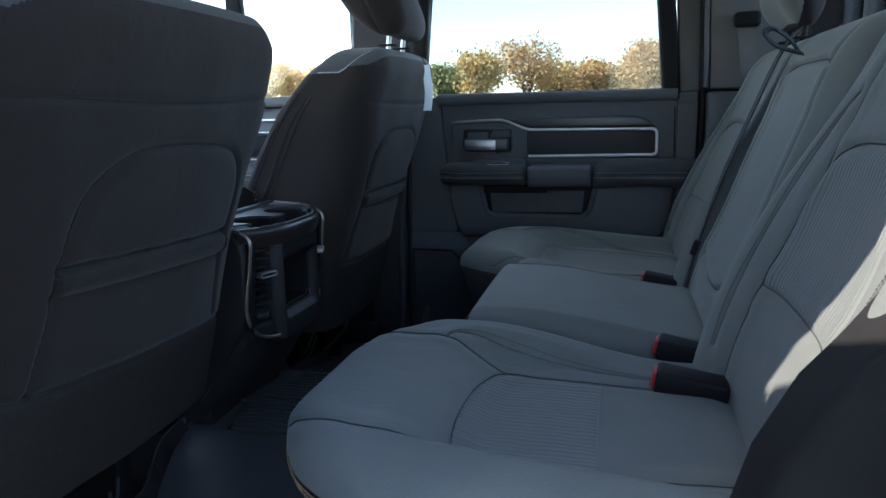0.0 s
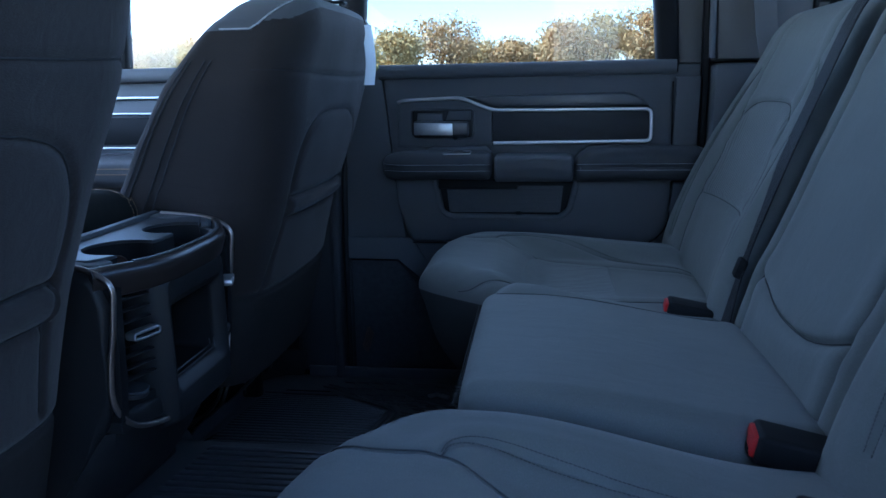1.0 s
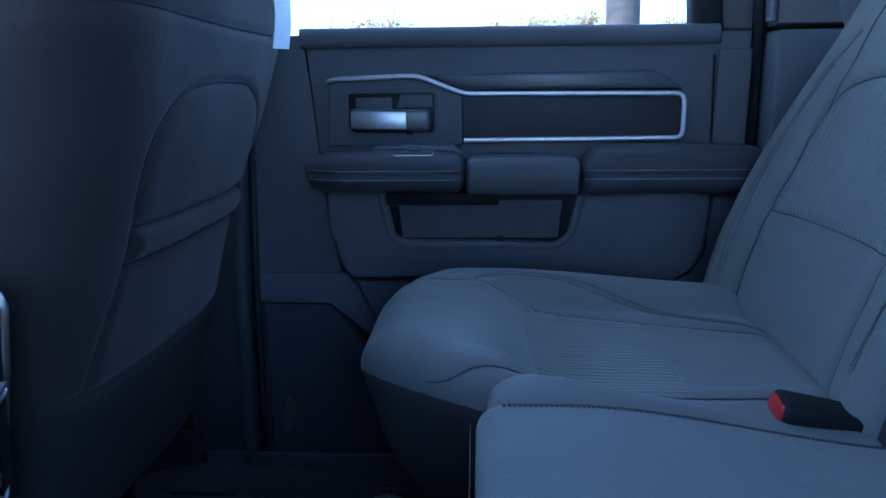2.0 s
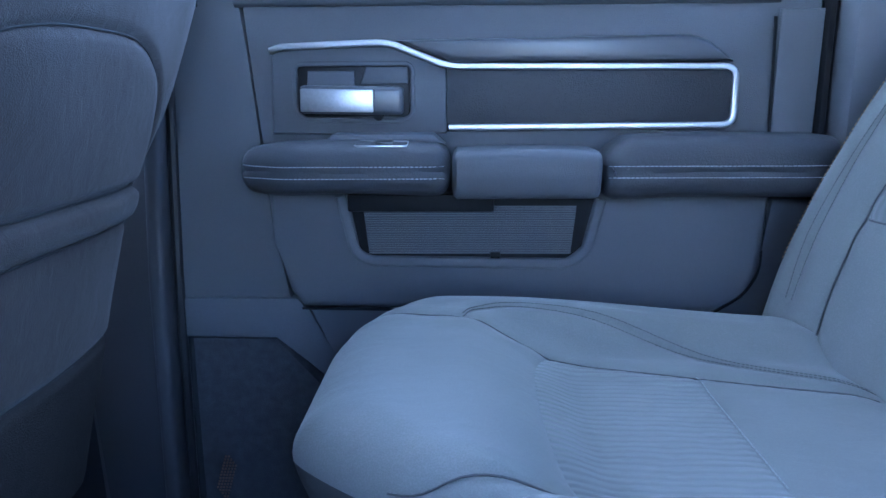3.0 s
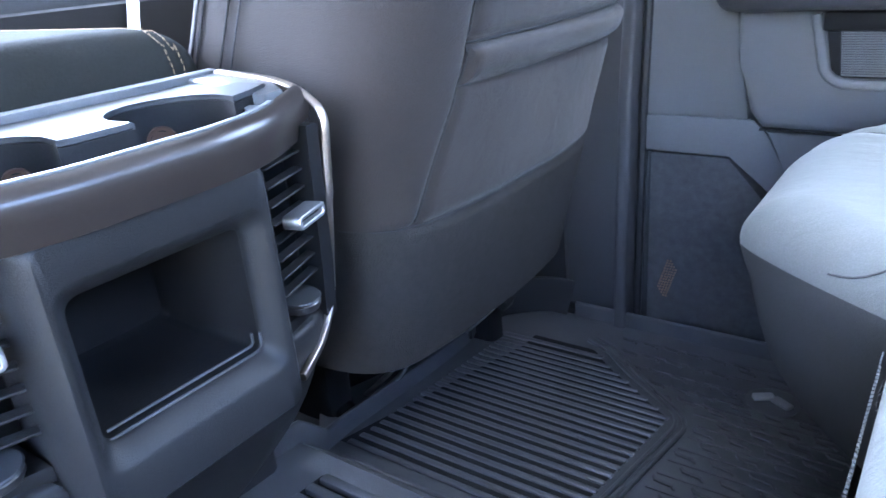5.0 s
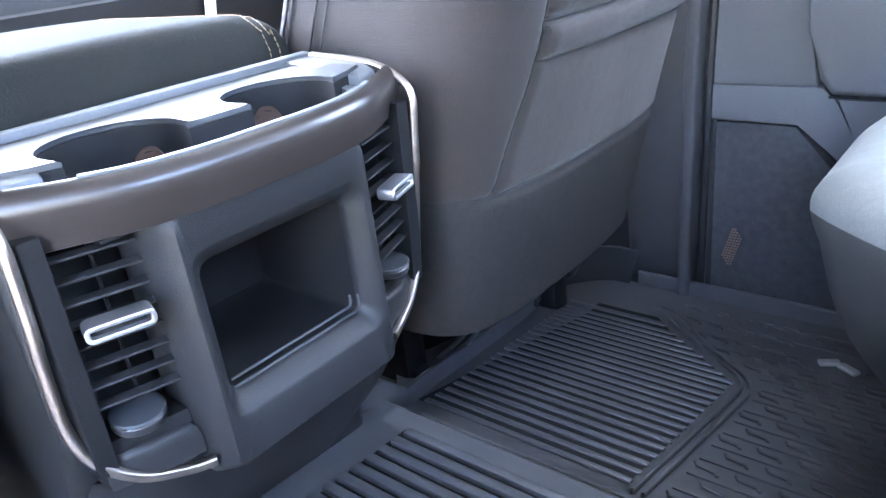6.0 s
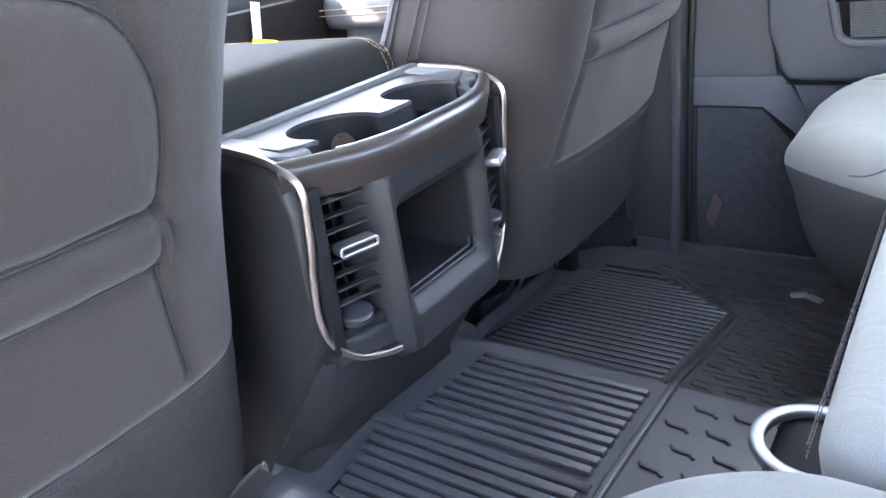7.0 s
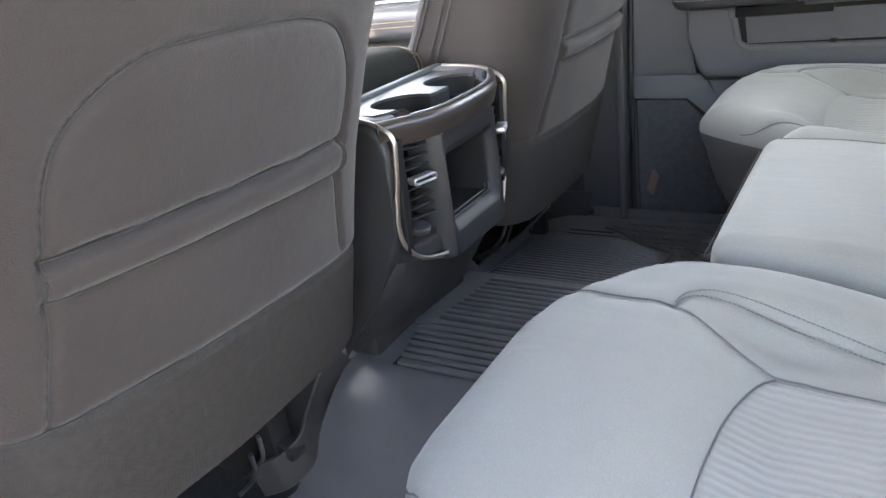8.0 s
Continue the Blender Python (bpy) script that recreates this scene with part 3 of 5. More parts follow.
# map pocket under the armrest
ypk = YD - 0.016
part("pocket_rim", sweep(round_corners([(0.226, ypk, 0.520), (0.243, ypk, 0.445), (0.262, ypk, 0.432), (0.528, ypk, 0.428), (0.553, ypk, 0.448), (0.568, ypk, 0.515)], 0.025, 5), rect(0.014, 0.014, 0.005), (0, 1, 0)), M_PANEL, door)
part("pocket_floor", prism([(0.236, 0.520), (0.250, 0.446), (0.266, 0.440), (0.526, 0.436), (0.545, 0.452), (0.560, 0.516)], "y", ypk + 0.004, ypk - 0.0015, 0.001), M_BLACK, door)
for i in range(22):
    z = 0.4425 + 0.0031 * i
    if z < 0.507:
        a = 0.262 - 0.1 * (z - 0.4425)
        part("pocket_rib", box((a, ypk - 0.004, z), (0.530 + 0.1 * (z - 0.44), ypk - 0.001, z + 0.0021), 0), M_PANEL, door, smooth=False)
# black box standing in for the shade in the pocket's upper front
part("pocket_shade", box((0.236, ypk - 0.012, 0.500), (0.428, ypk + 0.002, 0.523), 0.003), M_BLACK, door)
part("pocket_catch", box((0.424, ypk - 0.008, 0.437), (0.437, ypk, 0.445), 0.001), M_BLACK, door)
part("lower_apron", prism([(0.172, 0.3645), (0.72, 0.3565), (0.764, 0.3735), (0.786, 0.42), (0.790, 0.515), (0.842, 0.515), (0.842, 0.33), (0.80, 0.20), (0.25, 0.20), (0.205, 0.315)], "y", YD + 0.013, YD - 0.010, 0.004), M_PANEL, door)
# ledge line low on the door
part("panel_seam", sweep([(0.168, YD - 0.0165, 0.3655), (0.72, YD - 0.0165, 0.3575)], rect(0.003, 0.003), (0, 1, 0)), M_BLACK, door)

# kick panel and pillar base beside the door
kick = thing("kick_panel", "dark carpeted sill panel with a small perforated grille", "trim panel", kind="structure", at=(0.1, 0.88, 0))
part("carpet_face", prism([(0.0, 0.0), (0.0, 0.312), (0.122, 0.312), (0.20, 0.225), (0.20, 0.19), (0.85, 0.17), (0.85, 0.0)], "y", 0.925, 0.862, 0.008), M_KICK, kick)
part("upper_shelf", prism([(-0.01, 0.314), (-0.01, 0.372), (0.155, 0.372), (0.21, 0.315), (0.215, 0.235), (0.125, 0.318)], "y", 0.925, 0.858, 0.003), M_PANEL, kick)
part("pillar_face", prism([(-0.02, 0.3715), (-0.012, SILL), (0.094, SILL), (0.104, 0.70), (0.12, 0.53), (0.146, 0.3715)], "y", 0.925, 0.864, 0.002), M_PANEL, kick)
part("pillar_edge", sweep([(-0.035, 0.852, 0.0), (-0.030, 0.852, 0.40), (-0.012, 0.855, 0.80)], rect(0.022, 0.05, 0.008), (0, 1, 0)), M_PILLAR, kick)
part("door_seal", tube([(-0.014, 0.86, 0.0), (-0.010, 0.86, 0.40), (0.002, 0.862, 0.80)], 0.007), M_PLASTIC, kick)
holes = bmesh.new()
for i in range(9):
    for j in range(14):
        u, w = -0.018 + 0.0045 * i, -0.032 + 0.005 * j
        if abs(u) < 0.013 and abs(w + u) < 0.03:
            obox((0.036 + u + 0.30 * w, 0.8615, 0.095 + w), (0.0026, 0.002, 0.0028), (0, 0, 0), 0, 1, holes)
tagged(part("grille", holes, M_COPPER, kick, "small tan perforated grille"), kind="stuff")

# ---- front passenger door, seen past the seat ----
fdoor = thing("door_2", "closed slate-grey front truck door with chrome trim", "door", kind="structure", at=(-0.6, 0.90, 0.2))
part("door_panel", prism([(-1.20, 0.15), (-1.25, SILL), (-0.19, SILL + 0.008), (-0.17, 0.4), (-0.2, 0.15)], "y", 0.925, 0.88, 0.01), M_PANEL, fdoor)
part("sill_cap", sweep([(-1.22, 0.873, SILL), (-0.19, 0.873, SILL)], rect(0.05, 0.034, 0.014), (0, 0, 1)), M_PANEL, fdoor)
for z, w in ((0.728, 0.007), (0.688, 0.005), (0.600, 0.005)):
    part("chrome_strip", sweep([(-0.98, 0.872, z + 0.004), (-0.30, 0.872, z)], rect(0.008, w, 0.002), (0, 0, 1)), M_CHROME, fdoor)
part("insert_panel", box((-0.96, 0.874, 0.61), (-0.32, 0.884, 0.68), 0.003), M_BLACK, fdoor)
P, F = arm_pad(-0.95, -0.30, 0.50, 0.585, 0.79, 0.885, 0.03, 0.02)
farm = part("armrest", bm_of(P, F), M_VINYL, fdoor, "black vinyl armrest with double stitching")
for z in (0.556, 0.542):
    part("stitching", stitches([(-0.92, 0.7885, z), (-0.33, 0.7885, z)], 0.009, 0.006, 0.0009), M_TANTHREAD, farm)
part("map_pocket", box((-0.95, 0.80, 0.22), (-0.32, 0.885, 0.40), 0.03, 3), M_PANEL, fdoor)
part("pane", box((-1.3, 0.902, SILL - 0.04), (-0.18, 0.906, 1.22), 0), M_GLASS, fdoor).visible_shadow = False
part("mirror_sail", prism([(-0.62, SILL), (-0.575, SILL + 0.02), (-0.560, 1.0), (-0.575, 1.2), (-0.62, 1.2)], "y", 0.92, 0.89, 0.006), M_BLACK, fdoor)

# rear door on the camera's side, swung open
odoor = thing("door_3", "open rear truck door swung out on its hinges", "door", kind="structure", at=(0.02, -0.94, 0.2))
swing = pose(0.02, -0.94, 0, 0, 0, -52)
for nm, lo, hi in (("door_panel", (0.0, -0.05, -0.35), (0.85, 0.05, SILL)), ("frame_bar", (0.0, -0.03, SILL), (0.07, 0.03, 1.28)), ("frame_bar", (0.78, -0.03, SILL), (0.85, 0.03, 1.28)), ("frame_bar", (0.07, -0.03, 1.19), (0.78, 0.03, 1.28))):
    bm = box(lo, hi, 0.015, 3)
    bm.transform(swing)
    part(nm, bm, M_PANEL if nm == "door_panel" else M_GREYTRIM, odoor)
bm = box((0.07, -0.003, SILL), (0.78, 0.003, 1.19), 0)
bm.transform(swing)
part("pane", bm, M_TINTED, odoor, "tinted glass")


# ---- rear bench ----
def cushion(s, name, label):
    """One outboard cushion: bolstered top, ribbed insert, dark skirt; s is the side of the cab."""
    seat = thing(name, label, "car seat", "rear bench", at=(0.53, s * 0.478, 0.03))
    V, F = cube_grid(150, 150, 22)
    hy = 0.288 if s > 0 else 0.282
    P = rounded(V, (0.286, hy, 0.085), (0.075, 0.075, 0.058))
    xn, yn, zn = P[:, 0] / 0.286, P[:, 1] / hy, P[:, 2] / 0.17 + 0.5
    front = 1 - step(xn, -1.0, 0.1)
    P[:, 0] += (0.15 if s < 0 else 0.09) * front * (1 - zn) ** 2.4                                # the front face leans back below
    inboard = 0.25 * np.clip(-yn - 0.3, 0, 1) ** 1.8 if s < 0 else np.minimum(0.46 * np.clip(-yn - 0.22, 0, 1) ** 1.25, 0.15)
    P[:, 0] += front * ((np.clip(yn - 0.3, 0, 1) ** 2 * 0.20 if s > 0 else np.clip(yn - 0.27, 0, 1) ** 1.7 * 0.20) + inboard)           # rounded in plan, cut back at the far seat's inner corner
    P[:, 0] -= (0.012 if s < 0 else 0.004) * front
    P += np.array([0.535, (0.766 if s > 0 else 0.738) - hy, 0])
    seams = [curve2([(0.255, 0.590), (0.29, 0.612), (0.330, 0.628), (0.388, 0.640), (0.478, 0.634), (0.60, 0.622), (0.78, 0.60)]),
             curve2([(0.258, 0.286), (0.273, 0.306), (0.294, 0.319), (0.325, 0.326), (0.377, 0.320), (0.43, 0.310), (0.480, 0.304), (0.60, 0.315), (0.78, 0.335)]),
             curve2([(0.478, 0.634), (0.462, 0.60), (0.452, 0.53), (0.452, 0.41), (0.462, 0.34), (0.480, 0.304)]),
             curve2([(0.388, 0.647), (0.410, 0.672), (0.46, 0.688), (0.56, 0.684), (0.70, 0.655), (0.79, 0.63)]),
             curve2([(0.39, 0.312), (0.412, 0.288), (0.46, 0.272), (0.56, 0.276), (0.70, 0.30), (0.79, 0.32)]),
             [(0.618, 0.36), (0.618, 0.568)]]
    if s > 0:
        seams[0] = curve2([(0.262, 0.652), (0.30, 0.645), (0.34, 0.633), (0.388, 0.620), (0.478, 0.604), (0.60, 0.575), (0.78, 0.535)])
        seams[2] = curve2([(0.478, 0.604), (0.462, 0.57), (0.454, 0.51), (0.454, 0.41), (0.462, 0.34), (0.480, 0.304)])
        seams[3] = curve2([(0.388, 0.626), (0.402, 0.650), (0.44, 0.668), (0.52, 0.662), (0.61, 0.632), (0.71, 0.588), (0.79, 0.555)])
    if s < 0:
        seams[1] = curve2([(0.268, 0.285), (0.288, 0.302), (0.32, 0.317), (0.355, 0.320), (0.392, 0.325), (0.44, 0.338), (0.483, 0.352), (0.60, 0.358), (0.78, 0.368)])
        seams[2] = curve2([(0.478, 0.634), (0.462, 0.60), (0.455, 0.54), (0.457, 0.45), (0.467, 0.39), (0.483, 0.352)])
        seams[4] = curve2([(0.392, 0.322), (0.400, 0.300), (0.424, 0.288), (0.487, 0.291), (0.569, 0.305), (0.70, 0.33), (0.79, 0.345)])
    # draw the net onto the insert's outline, so that its edge is clean
    for line in (seams[2], seams[0][23:], seams[1][35:], seams[5]):
        L = np.array(line)
        near = np.full(len(P), 9.0)
        spot = P[:, :2].copy()
        for a2, b2 in zip(L, L[1:]):
            dd = b2 - a2
            t = np.clip(((P[:, :2] - a2) @ dd) / (dd @ dd), 0, 1)
            q = a2 + t[:, None] * dd
            dist = np.linalg.norm(P[:, :2] - q, axis=1)
            better = dist < near
            near[better], spot[better] = dist[better], q[better]
        pull = (near < 0.0028) & (zn > 0.8)
        P[pull, :2] = spot[pull]
    P[:, 2] = np.where(P[:, 2] < 0, P[:, 2] * 2.1, P[:, 2])       # the skirt reaches down
    top = step(zn, 0.35, 0.9)
    well = step(P[:, 0], 0.385, 0.50) * (1 - step(np.abs(P[:, 1] - 0.468), 0.145, 0.205))
    P[:, 2] += top * (-0.044 * well - np.where(yn > 0, 0.026 * step(P[:, 0], 0.40, 0.82), 0.052 * step(P[:, 0], 0.42, 0.74)) * (1 - well) - 0.006 * well * step(P[:, 0], 0.5, 0.8))
    P[:, 2] += 0.335
    Q = P[:, :2]
    n = vertex_normals(P, F)
    up = step(n[:, 2], 0.1, 0.5)
    for k, line in enumerate(seams):
        if (k == 4 and s > 0) or (k == 3 and s < 0):
            continue
        d = line_distance(Q, line)
        P -= n * ((0.0010 if k == 5 else (0.0018 if k == 2 else 0.0034)) * np.exp(-(d / 0.0038) ** 2) * up)[:, None]
        if k != 5:
            P += n * (0.002 * np.exp(-((d - 0.018) / 0.014) ** 2) * up)[:, None]
    centre = P[F].mean(1)
    ins = inside(centre[:, :2], seams[2] + seams[1][36:] + [(0.80, seams[1][-1][1]), (0.80, seams[0][-1][1])] + seams[0][:24:-1]) & (n[F].mean(1)[:, 2] > 0.3)
    vz = V[F].mean(1)
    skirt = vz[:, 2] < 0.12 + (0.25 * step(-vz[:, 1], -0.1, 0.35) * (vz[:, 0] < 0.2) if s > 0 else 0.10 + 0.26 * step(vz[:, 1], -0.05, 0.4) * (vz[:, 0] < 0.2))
    if s < 0:
        P = P * np.array([1, -1, 1])
        F = F[:, ::-1]
    front_ins = main_piece(F, ins & (centre[:, 0] < 0.618))
    pad = part("cushion", bm_of(P, F, ~front_ins & ~skirt), M_SEAT, seat)
    part("ribbed_insert", bm_of(P, F, front_ins), M_INSERT, seat, "ribbed grey cloth insert")
    # far skirt: same cloth as the pad, its shade put into the colour
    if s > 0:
        part("skirt", bm_of(P, F, skirt & ~front_ins), M_SHADED_SKIRT, seat, "grey cloth skirt with shade in its colour")
    else:
        side = part("skirt", bm_of(P, F, skirt & ~front_ins), M_SIDE, seat, "brown-black cloth skirt with tan double stitching")
        edge = 0.22 + 0.26 * step(V[:, 1], -0.05, 0.4) * (V[:, 0] < 0.2)
        around = np.where(V[:, 0] < -0.99, V[:, 1], np.where(V[:, 1] > 0.99, V[:, 0] + 2, -9))
        for o in (-0.10, -0.20):
            pts = []
            for a in np.linspace(-0.6, 2.5, 60):
                w = np.exp(-((around - a) / 0.06) ** 2 - ((V[:, 2] - edge - o) / 0.06) ** 2)
                q = (P * w[:, None]).sum(0) / w.sum()
                out = (n * np.array([1, -1, 1]) * w[:, None]).sum(0)
                pts.append(Vector(q) + Vector(out).normalized() * 0.002)
            part("stitching", stitches(smooth_path(pts[::2], 4), 0.0075, 0.0055, 0.0008), M_TANTHREAD, side, "tan double stitching")

    for k, line in enumerate(seams):
        if k in (3, 4, 5) or (k == 2 and s > 0):
            continue
        part("seam", tube(trace([(a, b * s) for a, b in line], P[:, :2], P, (P[:, 2] > 0.31) * (n[:, 2] > 0.0), 0.007, (-0.0008, -0.001 * s, 0.0018) if k == 1 else (0, 0, 0)), 0.0009, 5), M_CREASE, pad, "dark sewn seam")

    def lift(line, off=0.0):
        out = []
        A = np.array(P)
        for x, y in line:
            y *= s
            w = np.exp(-((A[:, 0] - x) ** 2 + (A[:, 1] - y) ** 2) / 0.007 ** 2) * (A[:, 2] > 0.34) + 1e-12
            out.append((x, y, float((A[:, 2] * w).sum() / w.sum()) + 0.0025 + off))
        return out

    for line in (seams[3],) if s > 0 else (seams[4],):
        for o in (-0.005, 0.005):
            part("stitching", stitches(lift([(a, b + o) for a, b in line]), 0.0042, 0.003, 0.00045), M_CREASE, pad, "grey seam stitching")
    part("stitching", stitches(lift([(0.618, 0.362 + 0.0085 * i) for i in range(25)]), 0.006, 0.0042, 0.00045), M_PALETHREAD, pad, "pale cross stitching")
    part("seat_base", box((0.40, min(s * 0.24, s * 0.74), 0.012), (0.78, max(s * 0.24, s * 0.74), 0.24), 0.02), M_BLACK, seat)
    return seat


seat_r = cushion(1, "rear_bench_seat", "grey cloth rear seat with ribbed inserts and side bolsters")
seat_l = cushion(-1, "rear_bench_seat", "grey cloth rear seat with ribbed inserts in a sun streak")

# centre cushion
mid = thing("rear_bench_seat", "narrow flat grey cloth centre seat with pull loop", "car seat", "rear bench", at=(0.6, 0.02, 0.03))
V, F = cube_grid(50, 44, 14)
P = rounded(V, (0.208, 0.205, 0.08), (0.035, 0.03, 0.035))
xn, yn, zn = P[:, 0] / 0.208, P[:, 1] / 0.205, P[:, 2] / 0.16 + 0.5
P[:, 0] += 0.03 * (1 - step(xn, -1, 0.2)) * (1 - zn)
P[:, 2] += step(zn, 0.4, 0.9) * (-0.040 * step(xn, -0.6, 1) - 0.004 * yn ** 2)
P += np.array([0.590, 0.022, 0.343])
n = vertex_normals(P, F)
for line, w in (([(0.4, -0.165), (0.80, -0.165)], 0.004), ([(0.4, 0.21), (0.80, 0.21)], 0.004)):
    P -= n * (0.003 * np.exp(-(line_distance(P[:, :2], line) / w) ** 2) * (n[:, 2] > 0.3))[:, None]
d = line_distance(P[:, 1:], [(-0.18, 0.392), (0.225, 0.392)])
P -= n * (0.003 * np.exp(-(d / 0.004) ** 2) * (n[:, 0] < -0.3))[:, None]
c = P[F].mean(1)
# below this height the cloth colour carries the shade under the front edge
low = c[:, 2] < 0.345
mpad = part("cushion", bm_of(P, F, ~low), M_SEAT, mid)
part("skirt", bm_of(P, F, low), M_SHADED_SKIRT, mid, "grey cloth skirt with shade in its colour")
part("seat_base", box((0.46, -0.17, 0.02), (0.78, 0.20, 0.27), 0.02), M_BLACK, mid)
for z in (0.397, 0.387):
    part("stitching", stitches([(0.384, -0.165 + 0.012 * i, z) for i in range(32)], 0.0042, 0.003, 0.00045), M_CREASE, mpad)


top_face = (n[:, 2] > 0.3) * 1.0
for off in (0.0, 0.008):
    row = trace([(0.415 + 0.02 * i, 0.203 - off) for i in range(18)], P[:, :2], P, top_face, 0.008, (0, 0, 0.0012))
    part("stitching", stitches(row, 0.0046, 0.0034, 0.0006), M_CREASE, mpad, "grey seam stitching")
part("seam", tube(trace([(0.400 + 0.02 * i, 0.211) for i in range(19)], P[:, :2], P, top_face, 0.008), 0.0012, 5), M_SEAM, mpad, "dark sewn seam")
corner = [(0.392, 0.212, 0.395), (0.387, 0.213, 0.37), (0.390, 0.213, 0.33), (0.396, 0.213, 0.28)]
part("seam", tube(smooth_path(corner, 5), 0.0012, 5), M_SEAM, mpad, "dark sewn seam")
for off in (0.008, 0.015):
    part("stitching", stitches(smooth_path([(x - 0.001, y - off, z) for x, y, z in corner], 5), 0.006, 0.0042, 0.0006), M_DARKTHREAD, mpad, "grey seam stitching")


def back_place(d, y, h):
    """Depth behind the front face, across, and height up the leaning backrest, as a place."""
    return (0.772 + d + 0.315 * h + 0.06 * (h - 0.3) * (h > 0.3), y, 0.335 + h)


def backrest(s, seat, y0, y1, outer):
    hy = (y1 - y0) / 2
    V, F = cube_grid(16, int(480 * hy) + 30, 150)
    P = rounded(V, (0.065, hy, 0.300), (0.05, 0.045 if s > 0 else 0.085, 0.06))
    yn, hn = P[:, 1] / hy, P[:, 2] / 0.300
    fr = 1 - step(P[:, 0], -0.065, 0.05)
    if outer:
        P[:, 0] -= fr * ((0.050 * np.abs(yn) ** 2.4 if s > 0 else 0.068 * np.abs(yn) ** 2.8) * step(-hn, -0.85, 0.2) - 0.012)
        P[:, 0] -= fr * 0.012 * np.exp(-((hn + 0.45) / 0.35) ** 2)
        P[:, 1] *= 1 - 0.10 * step(hn, 0.3, 1.0)
    else:
        P[:, 0] -= fr * (0.012 * np.exp(-((hn + 0.5) / 0.4) ** 2) - 0.006)
    Y, H = P[:, 1] + (y0 + y1) / 2, P[:, 2] + 0.244
    n0 = vertex_normals(P, F)
    Q = np.stack([Y, H], 1)
    if outer:
        m, w = (y0 + y1) / 2, 0.150
        seams = [curve2([(m - w, 0.0), (m - w - 0.006, 0.16), (m - w + 0.004, 0.305), (m - 0.11, 0.360), (m, 0.370), (m + 0.11, 0.360), (m + w - 0.004, 0.305), (m + w + 0.006, 0.16), (m + w, 0.0)]),
                 [(m - w, 0.182), (m + w, 0.182)],
                 curve2([(m - w + 0.004, 0.305), (m - w + 0.010, 0.44), (m - w + 0.02, 0.535)]),
                 curve2([(m + w - 0.004, 0.305), (m + w - 0.010, 0.44), (m + w - 0.02, 0.535)]),
                 curve2([(m + w + 0.055, 0.08), (m + w + 0.062, 0.25), (m + w + 0.045, 0.38), (m + w + 0.01, 0.43)]),
                 curve2([(m - w - 0.055, 0.08), (m - w - 0.062, 0.25), (m - w - 0.045, 0.38), (m - w - 0.01, 0.43)])]
    else:
        m, w = (y0 + y1) / 2, hy * 0.72
        seams = [curve2([(m - w, 0.02), (m - w, 0.25), (m - w + 0.01, 0.44), (m - w + 0.04, 0.475), (m, 0.48), (m + w - 0.04, 0.475), (m + w - 0.01, 0.44), (m + w, 0.25), (m + w, 0.02)]),
                 curve2([(m - w, 0.13), (m - 0.06, 0.10), (m + 0.06, 0.10), (m + w, 0.13)]),
                 [(m - w + 0.01, 0.44), (m - w, 0.53)], [(m + w - 0.01, 0.44), (m + w, 0.53)]]
    face = step(-n0[:, 0], 0.1, 0.5)
    for k, line in enumerate(seams):
        d = line_distance(Q, line)
        depth = 0.0018 if (outer and k == 1) else (0.0045 if outer else 0.008)
        P -= n0 * (depth * np.exp(-(d / 0.0048) ** 2) * face)[:, None]
        P += n0 * (0.0025 * np.exp(-((d - 0.02) / 0.015) ** 2) * face)[:, None]
    D = P[:, 0] + 0.065
    X, Yw, Z = back_place(D, Y, H)
    W = np.stack([X, s * Yw, Z], 1)
    if s < 0:
        F = F[:, ::-1]
    c = P[F].mean(1)
    cq = np.stack([Y, H], 1)[F].mean(1)
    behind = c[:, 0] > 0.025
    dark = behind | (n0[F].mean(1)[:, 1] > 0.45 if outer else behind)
    ins = (inside(cq, seams[0]) & (cq[:, 1] > 0.182) & ~behind) if outer else np.zeros(len(F), bool)
    if outer:
        ins = main_piece(F, ins)
    pad = part("backrest", bm_of(W, F, ~dark & ~ins), M_SEAT, seat)
    if outer:
        part("ribbed_insert", bm_of(W, F, ins), M_INSERT, seat, "ribbed grey cloth insert")
    for k, line in enumerate(seams):
        if outer and k in (4, 5):
            continue
        pts = trace(line, Q, W, (P[:, 0] < 0) * 1.0)
        part("seam", tube(pts, 0.0009, 5), M_CREASE, pad, "dark sewn seam")
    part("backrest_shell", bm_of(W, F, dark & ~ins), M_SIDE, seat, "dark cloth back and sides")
    part("backrest_foot", box((0.84, min(s * (y0 + 0.04), s * (y1 - 0.04)), 0.0), (0.90, max(s * (y0 + 0.04), s * (y1 - 0.04)), 0.40), 0.01), M_BLACK, seat)
    if outer:
        side = [(0.765, 0.03), (0.775, 0.34), (0.805, 0.43), (0.855, 0.52), (0.93, 0.60), (1.0, 0.60), (1.0, 0.03)]
        if s < 0:
            side = [(0.724, 0.03), (0.731, 0.39), (0.752, 0.464), (0.785, 0.529), (0.813, 0.564), (0.842, 0.605), (0.885, 0.63), (1.0, 0.63), (1.0, 0.03)]
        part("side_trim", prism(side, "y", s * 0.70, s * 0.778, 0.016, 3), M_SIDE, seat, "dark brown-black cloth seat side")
        rim_i = [i for i in range(len(P)) if 0.42 < n0[i, 1] < 0.62 and P[i, 0] < 0]
        hs = np.linspace(0.12, 0.52, 26)
        for o in (0.0, 0.009):
            pts = []
            for h in hs:
                i = min(rim_i, key=lambda q: abs(H[q] - h) + 0.2 * abs(n0[q, 1] - 0.52))
                pts.append(Vector(W[i]) + Vector((o - 0.001, s * (0.0012 + 0.3 * o), 0)))
